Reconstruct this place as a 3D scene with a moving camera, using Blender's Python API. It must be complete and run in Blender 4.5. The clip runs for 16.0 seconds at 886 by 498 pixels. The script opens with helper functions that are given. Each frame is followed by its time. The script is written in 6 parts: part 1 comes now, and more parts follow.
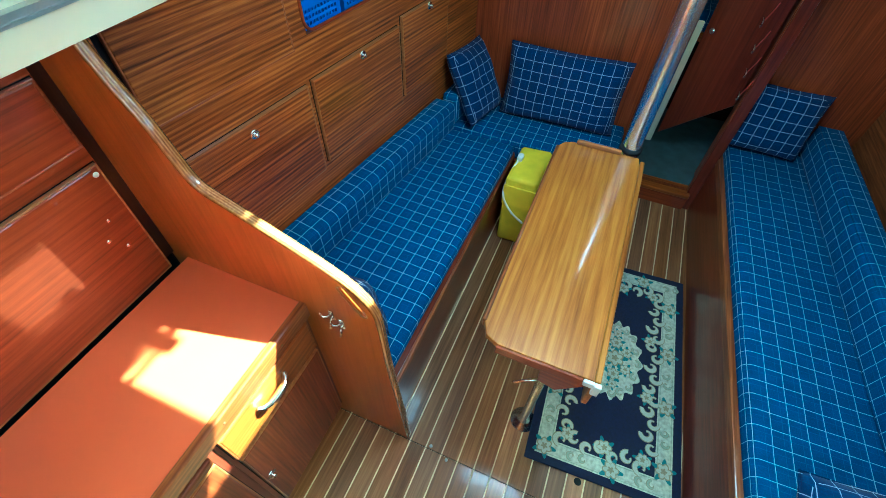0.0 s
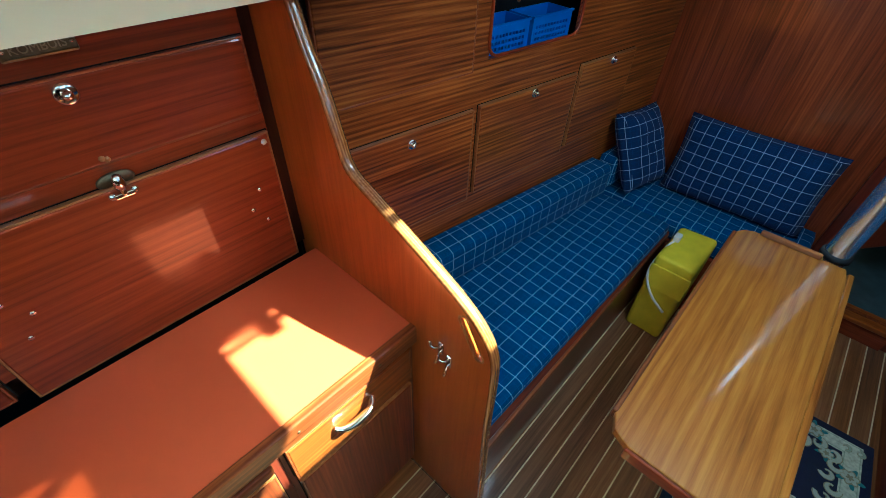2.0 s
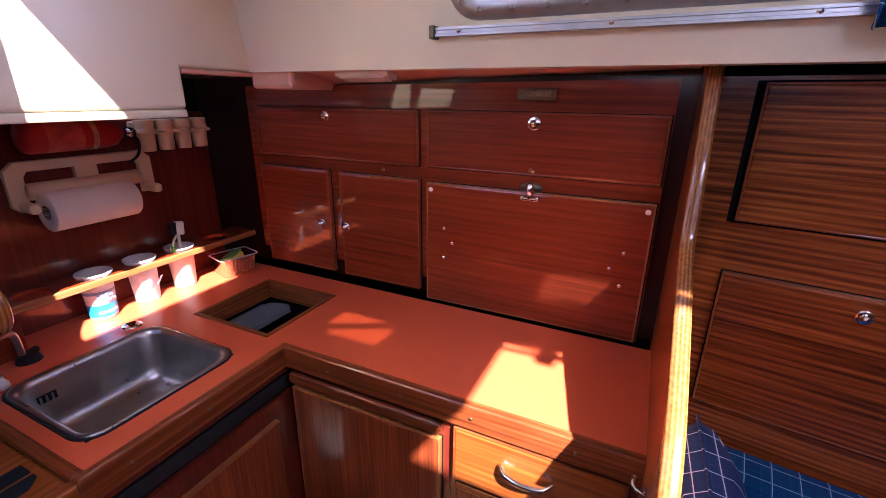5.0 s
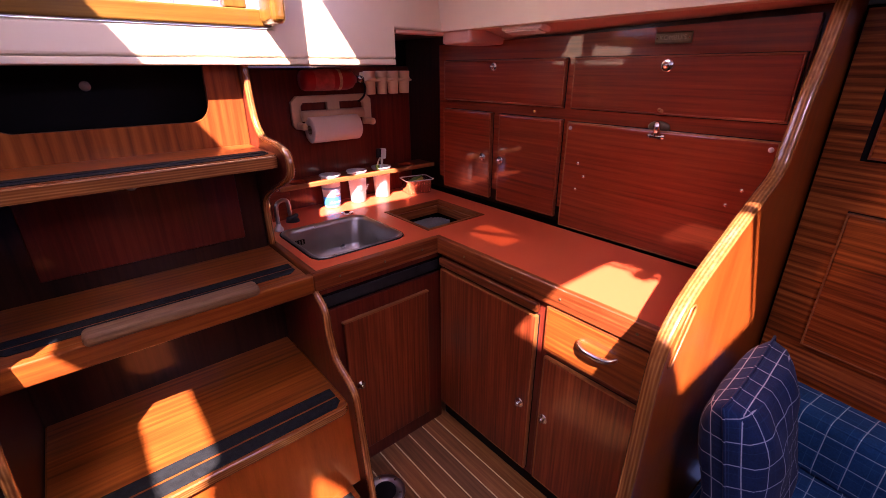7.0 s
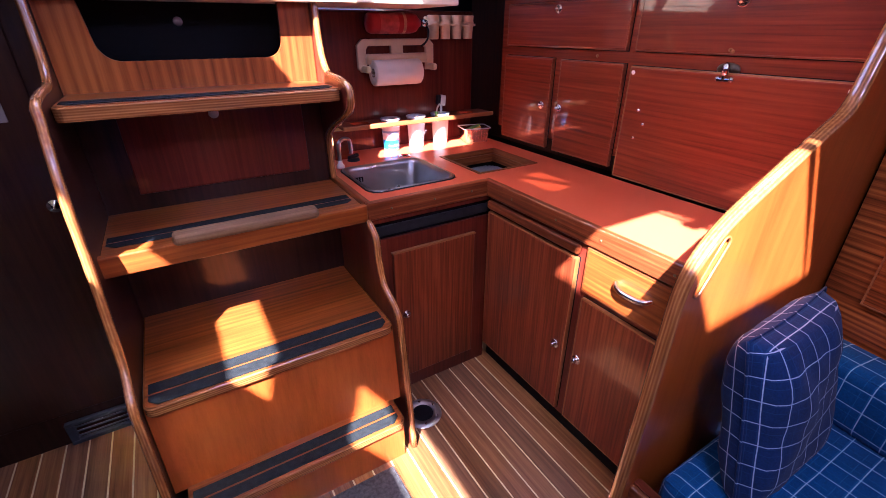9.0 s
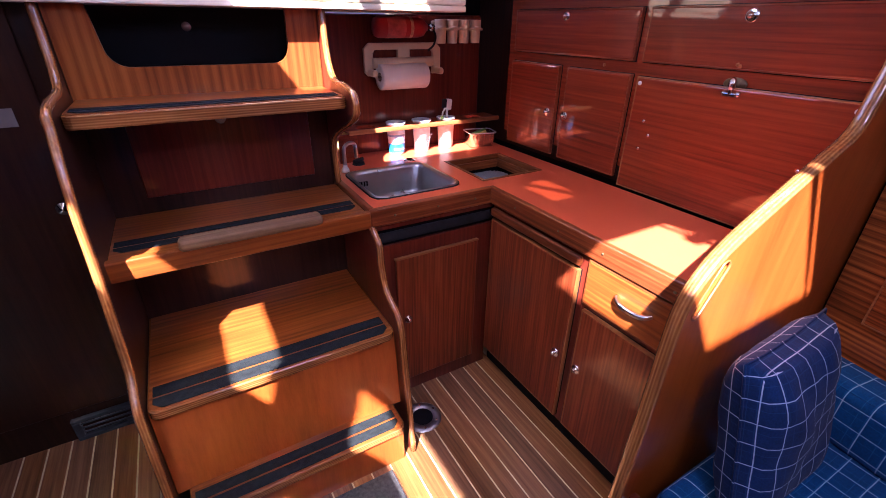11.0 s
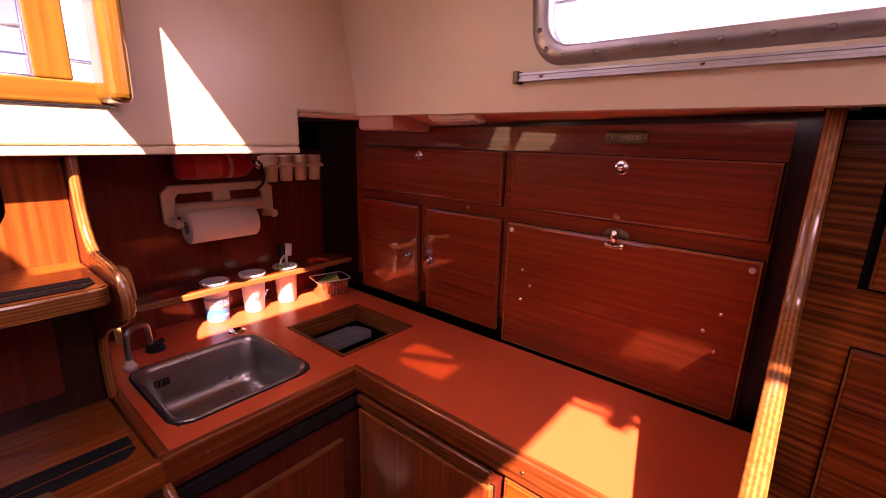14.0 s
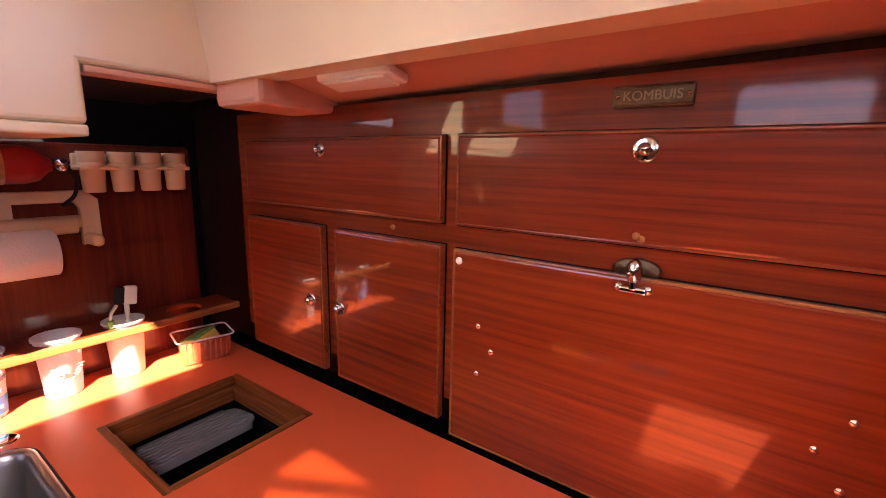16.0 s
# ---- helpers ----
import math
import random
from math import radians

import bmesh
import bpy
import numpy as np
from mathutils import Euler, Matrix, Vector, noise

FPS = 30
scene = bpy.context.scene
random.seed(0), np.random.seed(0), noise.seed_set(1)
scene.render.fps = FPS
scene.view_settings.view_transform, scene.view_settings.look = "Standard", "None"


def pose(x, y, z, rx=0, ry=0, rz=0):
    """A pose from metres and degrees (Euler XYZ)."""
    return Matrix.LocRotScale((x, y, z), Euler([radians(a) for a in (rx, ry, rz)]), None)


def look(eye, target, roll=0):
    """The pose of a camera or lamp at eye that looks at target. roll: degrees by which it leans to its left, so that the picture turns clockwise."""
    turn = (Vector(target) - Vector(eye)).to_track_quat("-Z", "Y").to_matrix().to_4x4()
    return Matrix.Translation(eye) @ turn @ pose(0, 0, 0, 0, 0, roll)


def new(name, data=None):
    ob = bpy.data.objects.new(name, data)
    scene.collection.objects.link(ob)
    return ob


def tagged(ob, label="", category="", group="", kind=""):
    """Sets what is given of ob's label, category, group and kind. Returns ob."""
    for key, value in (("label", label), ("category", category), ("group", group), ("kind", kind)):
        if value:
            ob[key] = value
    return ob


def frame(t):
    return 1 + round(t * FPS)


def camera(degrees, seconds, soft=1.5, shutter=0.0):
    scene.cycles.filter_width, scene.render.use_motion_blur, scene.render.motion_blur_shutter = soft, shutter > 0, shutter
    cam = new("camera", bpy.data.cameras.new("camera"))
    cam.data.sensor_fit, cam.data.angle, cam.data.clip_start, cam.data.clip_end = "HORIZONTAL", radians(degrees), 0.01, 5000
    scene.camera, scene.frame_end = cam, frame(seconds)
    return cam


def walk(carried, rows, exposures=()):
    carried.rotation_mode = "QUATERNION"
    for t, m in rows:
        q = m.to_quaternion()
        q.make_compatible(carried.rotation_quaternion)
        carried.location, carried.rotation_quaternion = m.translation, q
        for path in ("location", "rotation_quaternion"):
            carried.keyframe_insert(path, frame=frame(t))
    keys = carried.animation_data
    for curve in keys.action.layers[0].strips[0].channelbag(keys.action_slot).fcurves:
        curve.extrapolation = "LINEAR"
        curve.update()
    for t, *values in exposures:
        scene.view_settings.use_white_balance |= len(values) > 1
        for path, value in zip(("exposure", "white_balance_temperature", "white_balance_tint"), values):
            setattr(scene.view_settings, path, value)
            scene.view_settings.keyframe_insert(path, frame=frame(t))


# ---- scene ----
cam = camera(90.9, 16.0, soft=0.9)
PATH = [
    (0, (-0.14, 0.322, 1.941), (-0.612, 1.514, 0.406), 1.9),
    (0.5, (-0.149, 0.336, 1.925), (-0.702, 1.481, 0.382), 1.2),
    (1, (-0.199, 0.354, 1.903), (-0.831, 1.465, 0.365), 1.3),
    (1.5, (-0.243, 0.353, 1.863), (-0.991, 1.506, 0.41), 1.7),
    (2, (-0.256, 0.328, 1.77), (-1.225, 1.439, 0.419), 2.4),
    (2.5, (-0.203, 0.311, 1.678), (-1.494, 1.309, 0.521), 2.1),
    (3, (-0.173, 0.317, 1.601), (-1.701, 1.129, 0.598), 1.9),
    (3.5, (-0.132, 0.407, 1.572), (-1.864, 0.963, 0.739), 1.2),
    (4, (-0.129, 0.511, 1.562), (-1.99, 0.63, 0.841), 0.7),
    (4.5, (-0.079, 0.646, 1.515), (-1.932, 0.253, 0.873), 0.8),
    (5, (-0.006, 0.73, 1.514), (-1.712, -0.075, 0.852), 0.6),
    (7.5, (0.218, 1.132, 1.419), (-0.89, -0.337, 0.635), -0.4),
    (8, (0.221, 1.165, 1.399), (-0.809, -0.342, 0.581), -0.4),
    (8.5, (0.214, 1.183, 1.383), (-0.746, -0.344, 0.52), -0.3),
    (9, (0.218, 1.181, 1.378), (-0.704, -0.347, 0.476), -0.1),
    (11.5, (0.194, 1.174, 1.439), (-0.704, -0.356, 0.517), 0.7),
    (12, (0.16, 1.164, 1.454), (-0.835, -0.358, 0.622), 1.0),
    (12.5, (0.119, 1.085, 1.461), (-1.014, -0.392, 0.728), 1.4),
    (13, (0.044, 0.952, 1.488), (-1.213, -0.469, 0.853), 1.3),
    (13.5, (-0.01, 0.853, 1.5), (-1.399, -0.479, 0.957), 1.3),
    (14, (-0.046, 0.807, 1.508), (-1.537, -0.433, 1.017), 1.4),
    (14.5, (-0.124, 0.761, 1.51), (-1.679, -0.413, 1.062), 1.3),
    (15, (-0.272, 0.677, 1.477), (-1.874, -0.453, 1.08), 1.4),
    (15.5, (-0.421, 0.614, 1.441), (-2.038, -0.506, 1.077), 1.4),
    (16, (-0.519, 0.564, 1.422), (-2.122, -0.566, 1.036), 1.2),
]
EXPOSURES = [(0.0, 4.7, 4180, -30), (1.0, 4.6, 4300, -28), (1.5, 4.25, 4600, -14), (2.0, 3.8, 4600, -14), (2.5, 3.65, 4550, -9), (3.5, 3.5, 5060, 22), (4.0, 3.5, 5200, 32), (5.0, 3.45, 5440, 46), (7.3, 3.3, 6490, 80),
             (8.5, 3.95, 5680, 66), (9.2, 4.1, 5160, 54), (11.5, 3.7, 5540, 56), (12.0, 3.4, 6590, 74), (12.5, 2.85, 7740, 88), (13.5, 2.85, 8020, 92), (14.5, 3.25, 8210, 92), (15.5, 3.4, 7830, 80), (16.0, 4.1, 6880, 48)]
walk(cam, [(t, look(eye, target, roll)) for t, eye, target, roll in PATH], EXPOSURES)


# ---- world, sun, large lights ----
SUN_WAY = Vector((-1.0, -1.0, -1.48)).normalized()
world = bpy.data.worlds.new("sky")
scene.world = world
world.use_nodes = True
_n, _l = world.node_tree.nodes, world.node_tree.links
_sky = _n.new("ShaderNodeTexSky")
_sky.sky_type, _sky.sun_disc = "NISHITA", False
_sky.sun_elevation, _sky.sun_rotation = radians(46), radians(45)
_l.new(_sky.outputs[0], _n["Background"].inputs[0])
_n["Background"].inputs[1].default_value = 0.05

sun_data = bpy.data.lights.new("sun", "SUN")
sun_data.energy, sun_data.angle, sun_data.color = 4.3, radians(0.8), (1.0, 0.97, 0.64)
sun = new("sun", sun_data)
sun.matrix_world = look((0, 0, 8), Vector((0, 0, 8)) + SUN_WAY)


def sky_panel(name, eye, target, sx, sy, watts, color=(0.86, 0.93, 1.0)):
    d = bpy.data.lights.new(name, "AREA")
    d.shape, d.size, d.size_y, d.energy, d.color = "RECTANGLE", sx, sy, watts, color
    o = new(name, d)
    o.matrix_world = look(eye, target)
    return o


sky_panel("skylight_hatch", (-0.03, 1.46, 2.06), (-0.03, 1.461, 0), 0.46, 0.44, 0.68)
sky_panel("skylight_companionway", (0.08, -0.09, 2.06), (0.08, -0.089, 0), 0.62, 0.5, 0.24)
sky_panel("skylight_window", (-1.06, 1.0, 1.78), (0, 1.0, 1.3), 1.3, 0.16, 0.4)


# ---- mesh helpers ----
def box(lo, hi, bevel=0.003, seg=2):
    bm = bmesh.new()
    bmesh.ops.create_cube(bm, size=1)
    for v in bm.verts:
        v.co = Vector([(a + b) / 2 + c * (b - a) for a, b, c in zip(lo, hi, v.co)])
    if bevel:
        b = min(bevel, 0.45 * min(b - a for a, b in zip(lo, hi)))
        bmesh.ops.bevel(bm, geom=bm.edges[:], offset=b, segments=seg, affect="EDGES", profile=0.5)
    return bm


def merged(*bms):
    out = bmesh.new()
    for b in bms:
        me = bpy.data.meshes.new("tmp")
        b.to_mesh(me)
        out.from_mesh(me)
        bpy.data.meshes.remove(me)
        b.free()
    return out


def moved(bm, m):
    bmesh.ops.transform(bm, matrix=m, verts=bm.verts[:])
    return bm


def prism(points, a, b, axes="xz", bevel=0.0, seg=2):
    """An outline in two axes, drawn out along the third from a to b."""
    third = next(c for c in "xyz" if c not in axes)
    i, j, k = ("xyz".index(c) for c in (axes[0], axes[1], third))

    def at(p, h):
        co = [0, 0, 0]
        co[i], co[j], co[k] = p[0], p[1], h
        return co

    bm = bmesh.new()
    lo = [bm.verts.new(at(p, a)) for p in points]
    hi = [bm.verts.new(at(p, b)) for p in points]
    bm.faces.new(lo)
    bm.faces.new(hi[::-1])
    n = len(points)
    for q in range(n):
        bm.faces.new((lo[q], hi[q], hi[(q + 1) % n], lo[(q + 1) % n]))
    bmesh.ops.recalc_face_normals(bm, faces=bm.faces[:])
    if bevel:
        edges = [e for e in bm.edges if (e.verts[0].co[k] == e.verts[1].co[k])]
        bmesh.ops.bevel(bm, geom=edges, offset=bevel, segments=seg, affect="EDGES", profile=0.5)
    return bm


def smooth_line(points, steps=6):
    """Catmull-Rom through points."""
    P = [Vector(p) for p in points]
    P = [2 * P[0] - P[1], *P, 2 * P[-1] - P[-2]]
    out = []
    for a, b, c, d in zip(P, P[1:], P[2:], P[3:]):
        for s in range(steps):
            t = s / steps
            out.append(0.5 * (2 * b + (c - a) * t + (2 * a - 5 * b + 4 * c - d) * t * t + (3 * b - a - 3 * c + d) * t ** 3))
    return out + [P[-2]]


def tube(points, r, n=10, closed=False, caps=True, flat=1.0):
    """A round rod along a line of points."""
    P = [Vector(p) for p in points]
    bm, rings, up = bmesh.new(), [], None
    for q, p in enumerate(P):
        a = P[q - 1] if q or closed else p
        b = P[(q + 1) % len(P)] if q + 1 < len(P) or closed else p
        d = (b - a).normalized()
        if up is None:
            up = d.orthogonal().normalized()
        up = (up - d * up.dot(d)).normalized()
        side = d.cross(up)
        rad = r(q / max(1, len(P) - 1)) if callable(r) else r
        rings.append([bm.verts.new(p + rad * (math.cos(2 * math.pi * k / n) * up * flat + math.sin(2 * math.pi * k / n) * side)) for k in range(n)])
    m = len(rings)
    for q in range(m if closed else m - 1):
        A, B = rings[q], rings[(q + 1) % m]
        for k in range(n):
            bm.faces.new((A[k], A[(k + 1) % n], B[(k + 1) % n], B[k]))
    if caps and not closed:
        bm.faces.new(rings[0][::-1])
        bm.faces.new(rings[-1])
    bmesh.ops.recalc_face_normals(bm, faces=bm.faces[:])
    return bm


def lathe(profile, n=24, m=None):
    """A turned body round z from (radius, height) pairs."""
    bm, rings = bmesh.new(), []
    for r, h in profile:
        if r < 1e-6:
            rings.append([bm.verts.new((0, 0, h))])
        else:
            rings.append([bm.verts.new((r * math.cos(2 * math.pi * k / n), r * math.sin(2 * math.pi * k / n), h)) for k in range(n)])
    for A, B in zip(rings, rings[1:]):
        for k in range(n):
            a = [A[k % len(A)], A[(k + 1) % len(A)]] if len(A) > 1 else [A[0]]
            b = [B[(k + 1) % len(B)], B[k % len(B)]] if len(B) > 1 else [B[0]]
            if len(a) + len(b) > 2:
                bm.faces.new(a + b)
    bmesh.ops.recalc_face_normals(bm, faces=bm.faces[:])
    return moved(bm, m) if m else bm


def pillow_mesh(w, h, t, n=16, pinch=0.06, seed=0):
    """A stuffed cushion in the xz plane, centred, t thick along y."""
    bm = bmesh.new()
    sides = []
    for s in (1, -1):
        g = []
        for i in range(n + 1):
            row = []
            for j in range(n + 1):
                u, v = 2 * i / n - 1, 2 * j / n - 1
                k = max(0.0, (1 - u ** 4) * (1 - v ** 4)) ** 0.45
                x = u * (w / 2) * (1 - pinch * (1 - v * v))
                z = v * (h / 2) * (1 - pinch * (1 - u * u))
                lump = (0.014 * noise.noise(Vector((x * 7 + seed, z * 7, s * 3 + seed))) + 0.006 * noise.noise(Vector((x * 22 + seed, z * 16, s * 5)))) * k
                row.append(bm.verts.new((x, s * (t / 2 * k + lump), z)))
            g.append(row)
        for i in range(n):
            for j in range(n):
                bm.faces.new((g[i][j], g[i + 1][j], g[i + 1][j + 1], g[i][j + 1]))
    bmesh.ops.remove_doubles(bm, verts=bm.verts[:], dist=0.0015)
    bmesh.ops.recalc_face_normals(bm, faces=bm.faces[:])
    return bm


def soft_box(lo, hi, r=0.03, seg=4, n=8, sag=0.006, seed=0):
    """A foam cushion: rounded block with a slightly uneven skin."""
    bm = box(lo, hi, r, seg)
    bmesh.ops.subdivide_edges(bm, edges=[e for e in bm.edges if e.calc_length() > 0.12], cuts=n, use_grid_fill=True)
    c = (Vector(lo) + Vector(hi)) / 2
    for v in bm.verts:
        v.co += (v.co - c).normalized() * sag * noise.noise(v.co * 5 + Vector((seed, seed, 0)))
    return bm


def part(name, bm, material, parent=None, label="", smooth=False):
    me = bpy.data.meshes.new(name)
    bm.to_mesh(me)
    bm.free()
    me.materials.append(material)
    if smooth:
        for p in me.polygons:
            p.use_smooth = True
    ob = new(name, me)
    ob.parent = parent
    return tagged(ob, label)


def thing(name, m, label, category, group="", kind=""):
    ob = new(name)
    ob.matrix_world = m
    ob.empty_display_size = 0.1
    return tagged(ob, label, category, group, kind)


def solid(name, bm, material, label, category, group="", kind="", smooth=False):
    return tagged(part(name, bm, material, None, "", smooth), label, category, group, kind)


def structure(name, bm, material, label, smooth=False):
    return solid(name, bm, material, label, "structure", "", "structure", smooth)


# ---- materials ----
def nodes_of(name):
    m = bpy.data.materials.new(name)
    m.use_nodes = True
    return m, m.node_tree.nodes, m.node_tree.links, m.node_tree.nodes["Principled BSDF"]


def ramp(n, stops):
    r = n.new("ShaderNodeValToRGB")
    while len(r.color_ramp.elements) < len(stops):
        r.color_ramp.elements.new(0.5)
    for e, (p, c) in zip(r.color_ramp.elements, stops):
        e.position, e.color = p, (*c, 1)
    return r


def math_node(n, l, op, a, b=None, c=None):
    q = n.new("ShaderNodeMath")
    q.operation = op
    for i, v in enumerate((a, b, c)):
        if v is None:
            continue
        if isinstance(v, (int, float)):
            q.inputs[i].default_value = v
        else:
            l.new(v, q.inputs[i])
    return q.outputs[0]


def plain(name, color, rough=0.5, metal=0.0, vary=0.12, scale=14.0, bump=0.05, grain=180.0, coat=0.0):
    """A surface with blotches at one scale and a fine grain at another."""
    m, n, l, p = nodes_of(name)
    tc = n.new("ShaderNodeTexCoord")
    big, small = n.new("ShaderNodeTexNoise"), n.new("ShaderNodeTexNoise")
    big.inputs["Scale"].default_value, small.inputs["Scale"].default_value = scale, grain
    big.inputs["Detail"].default_value = 5
    for q in (big, small):
        l.new(tc.outputs["Object"], q.inputs["Vector"])
    r = ramp(n, [(0.3, tuple(c * (1 - vary) for c in color)), (0.7, tuple(min(1, c * (1 + vary)) for c in color))])
    l.new(big.outputs[0], r.inputs[0])
    l.new(r.outputs[0], p.inputs["Base Color"])
    rr = n.new("ShaderNodeMapRange")
    rr.inputs[3].default_value, rr.inputs[4].default_value = max(0.02, rough - 0.08), min(1, rough + 0.08)
    l.new(big.outputs[0], rr.inputs[0])
    l.new(rr.outputs[0], p.inputs["Roughness"])
    p.inputs["Metallic"].default_value = metal
    p.inputs["Coat Weight"].default_value = coat
    if max(color) < 0.03:
        p.inputs["Specular IOR Level"].default_value = 0.12
    if bump:
        b = n.new("ShaderNodeBump")
        b.inputs["Strength"].default_value, b.inputs["Distance"].default_value = bump, 0.002
        l.new(small.outputs[0], b.inputs["Height"])
        l.new(b.outputs[0], p.inputs["Normal"])
    return m


def wood(name, dark, mid, light, axis="y", bands=26.0, rough=0.32, coat=0.6, stripe=0.5, spread=1.0, piece=0.0, figure=0.0, pitch=0.014):
    """Varnished wood with its grain along one axis: broad figure, ribbon stripes, fine pores."""
    m, n, l, p = nodes_of(name)
    tc, info = n.new("ShaderNodeTexCoord"), n.new("ShaderNodeObjectInfo")
    off = n.new("ShaderNodeVectorMath")
    off.operation = "MULTIPLY_ADD"
    l.new(info.outputs["Random"], off.inputs[0])
    off.inputs[1].default_value = (3.1, 4.7, 5.3)
    l.new(tc.outputs["Object"], off.inputs[2])

    def stretched(across, along):
        mp = n.new("ShaderNodeMapping")
        mp.inputs["Scale"].default_value = [along if c == axis else across for c in "xyz"]
        l.new(off.outputs[0], mp.inputs["Vector"])
        t = n.new("ShaderNodeTexNoise")
        t.inputs["Scale"].default_value, t.inputs["Detail"].default_value = 1.0, 6
        t.inputs["Roughness"].default_value = 0.6
        l.new(mp.outputs[0], t.inputs["Vector"])
        return t.outputs[0]

    broad, ribbon, pores = stretched(5, 0.9), stretched(bands * 3, 2.2), stretched(420, 14)
    mix = math_node(n, l, "ADD", math_node(n, l, "MULTIPLY", broad, 1 - stripe), math_node(n, l, "MULTIPLY", ribbon, stripe))
    mix = math_node(n, l, "ADD", mix, math_node(n, l, "MULTIPLY", math_node(n, l, "SUBTRACT", pores, 0.5), 0.16))
    if figure:
        mp = n.new("ShaderNodeMapping")
        mp.inputs["Scale"].default_value = [(0.628 / pitch) * (0.03 if c == axis else 1.0) for c in "xyz"]
        l.new(off.outputs[0], mp.inputs["Vector"])
        wv = n.new("ShaderNodeTexWave")
        wv.wave_type, wv.bands_direction = "BANDS", "DIAGONAL"
        for k, v in (("Scale", 1.0), ("Distortion", 7.0), ("Detail", 2.0), ("Detail Scale", 0.28)):
            wv.inputs[k].default_value = v
        l.new(mp.outputs[0], wv.inputs["Vector"])
        band = math_node(n, l, "MULTIPLY", math_node(n, l, "SUBTRACT", wv.outputs["Fac"], 0.5), math_node(n, l, "MULTIPLY", broad, 2 * figure))
        mix = math_node(n, l, "ADD", mix, band)
    r = ramp(n, [(0.5 - 0.17 * spread, dark), (0.5, mid), (0.5 + 0.17 * spread, light)])
    l.new(mix, r.inputs[0])
    col = r.outputs[0]
    if piece:
        tone = n.new("ShaderNodeHueSaturation")
        l.new(math_node(n, l, "MULTIPLY_ADD", info.outputs["Random"], 2 * piece, 1 - piece), tone.inputs["Value"])
        l.new(math_node(n, l, "MULTIPLY_ADD", math_node(n, l, "FRACT", math_node(n, l, "MULTIPLY", info.outputs["Random"], 7.31)), 0.14, 0.9), tone.inputs["Saturation"])
        l.new(col, tone.inputs["Color"])
        col = tone.outputs[0]
    l.new(col, p.inputs["Base Color"])
    rr = n.new("ShaderNodeMapRange")
    rr.inputs[3].default_value, rr.inputs[4].default_value = rough - 0.06, rough + 0.1
    l.new(broad, rr.inputs[0])
    l.new(rr.outputs[0], p.inputs["Roughness"])
    p.inputs["Specular IOR Level"].default_value = 0.2
    p.inputs["Coat Weight"].default_value, p.inputs["Coat Roughness"].default_value = coat, 0.12 if coat < 0.65 else 0.05
    b = n.new("ShaderNodeBump")
    b.inputs["Strength"].default_value, b.inputs["Distance"].default_value = 0.12, 0.001
    l.new(pores, b.inputs["Height"])
    l.new(b.outputs[0], p.inputs["Normal"])
    return m


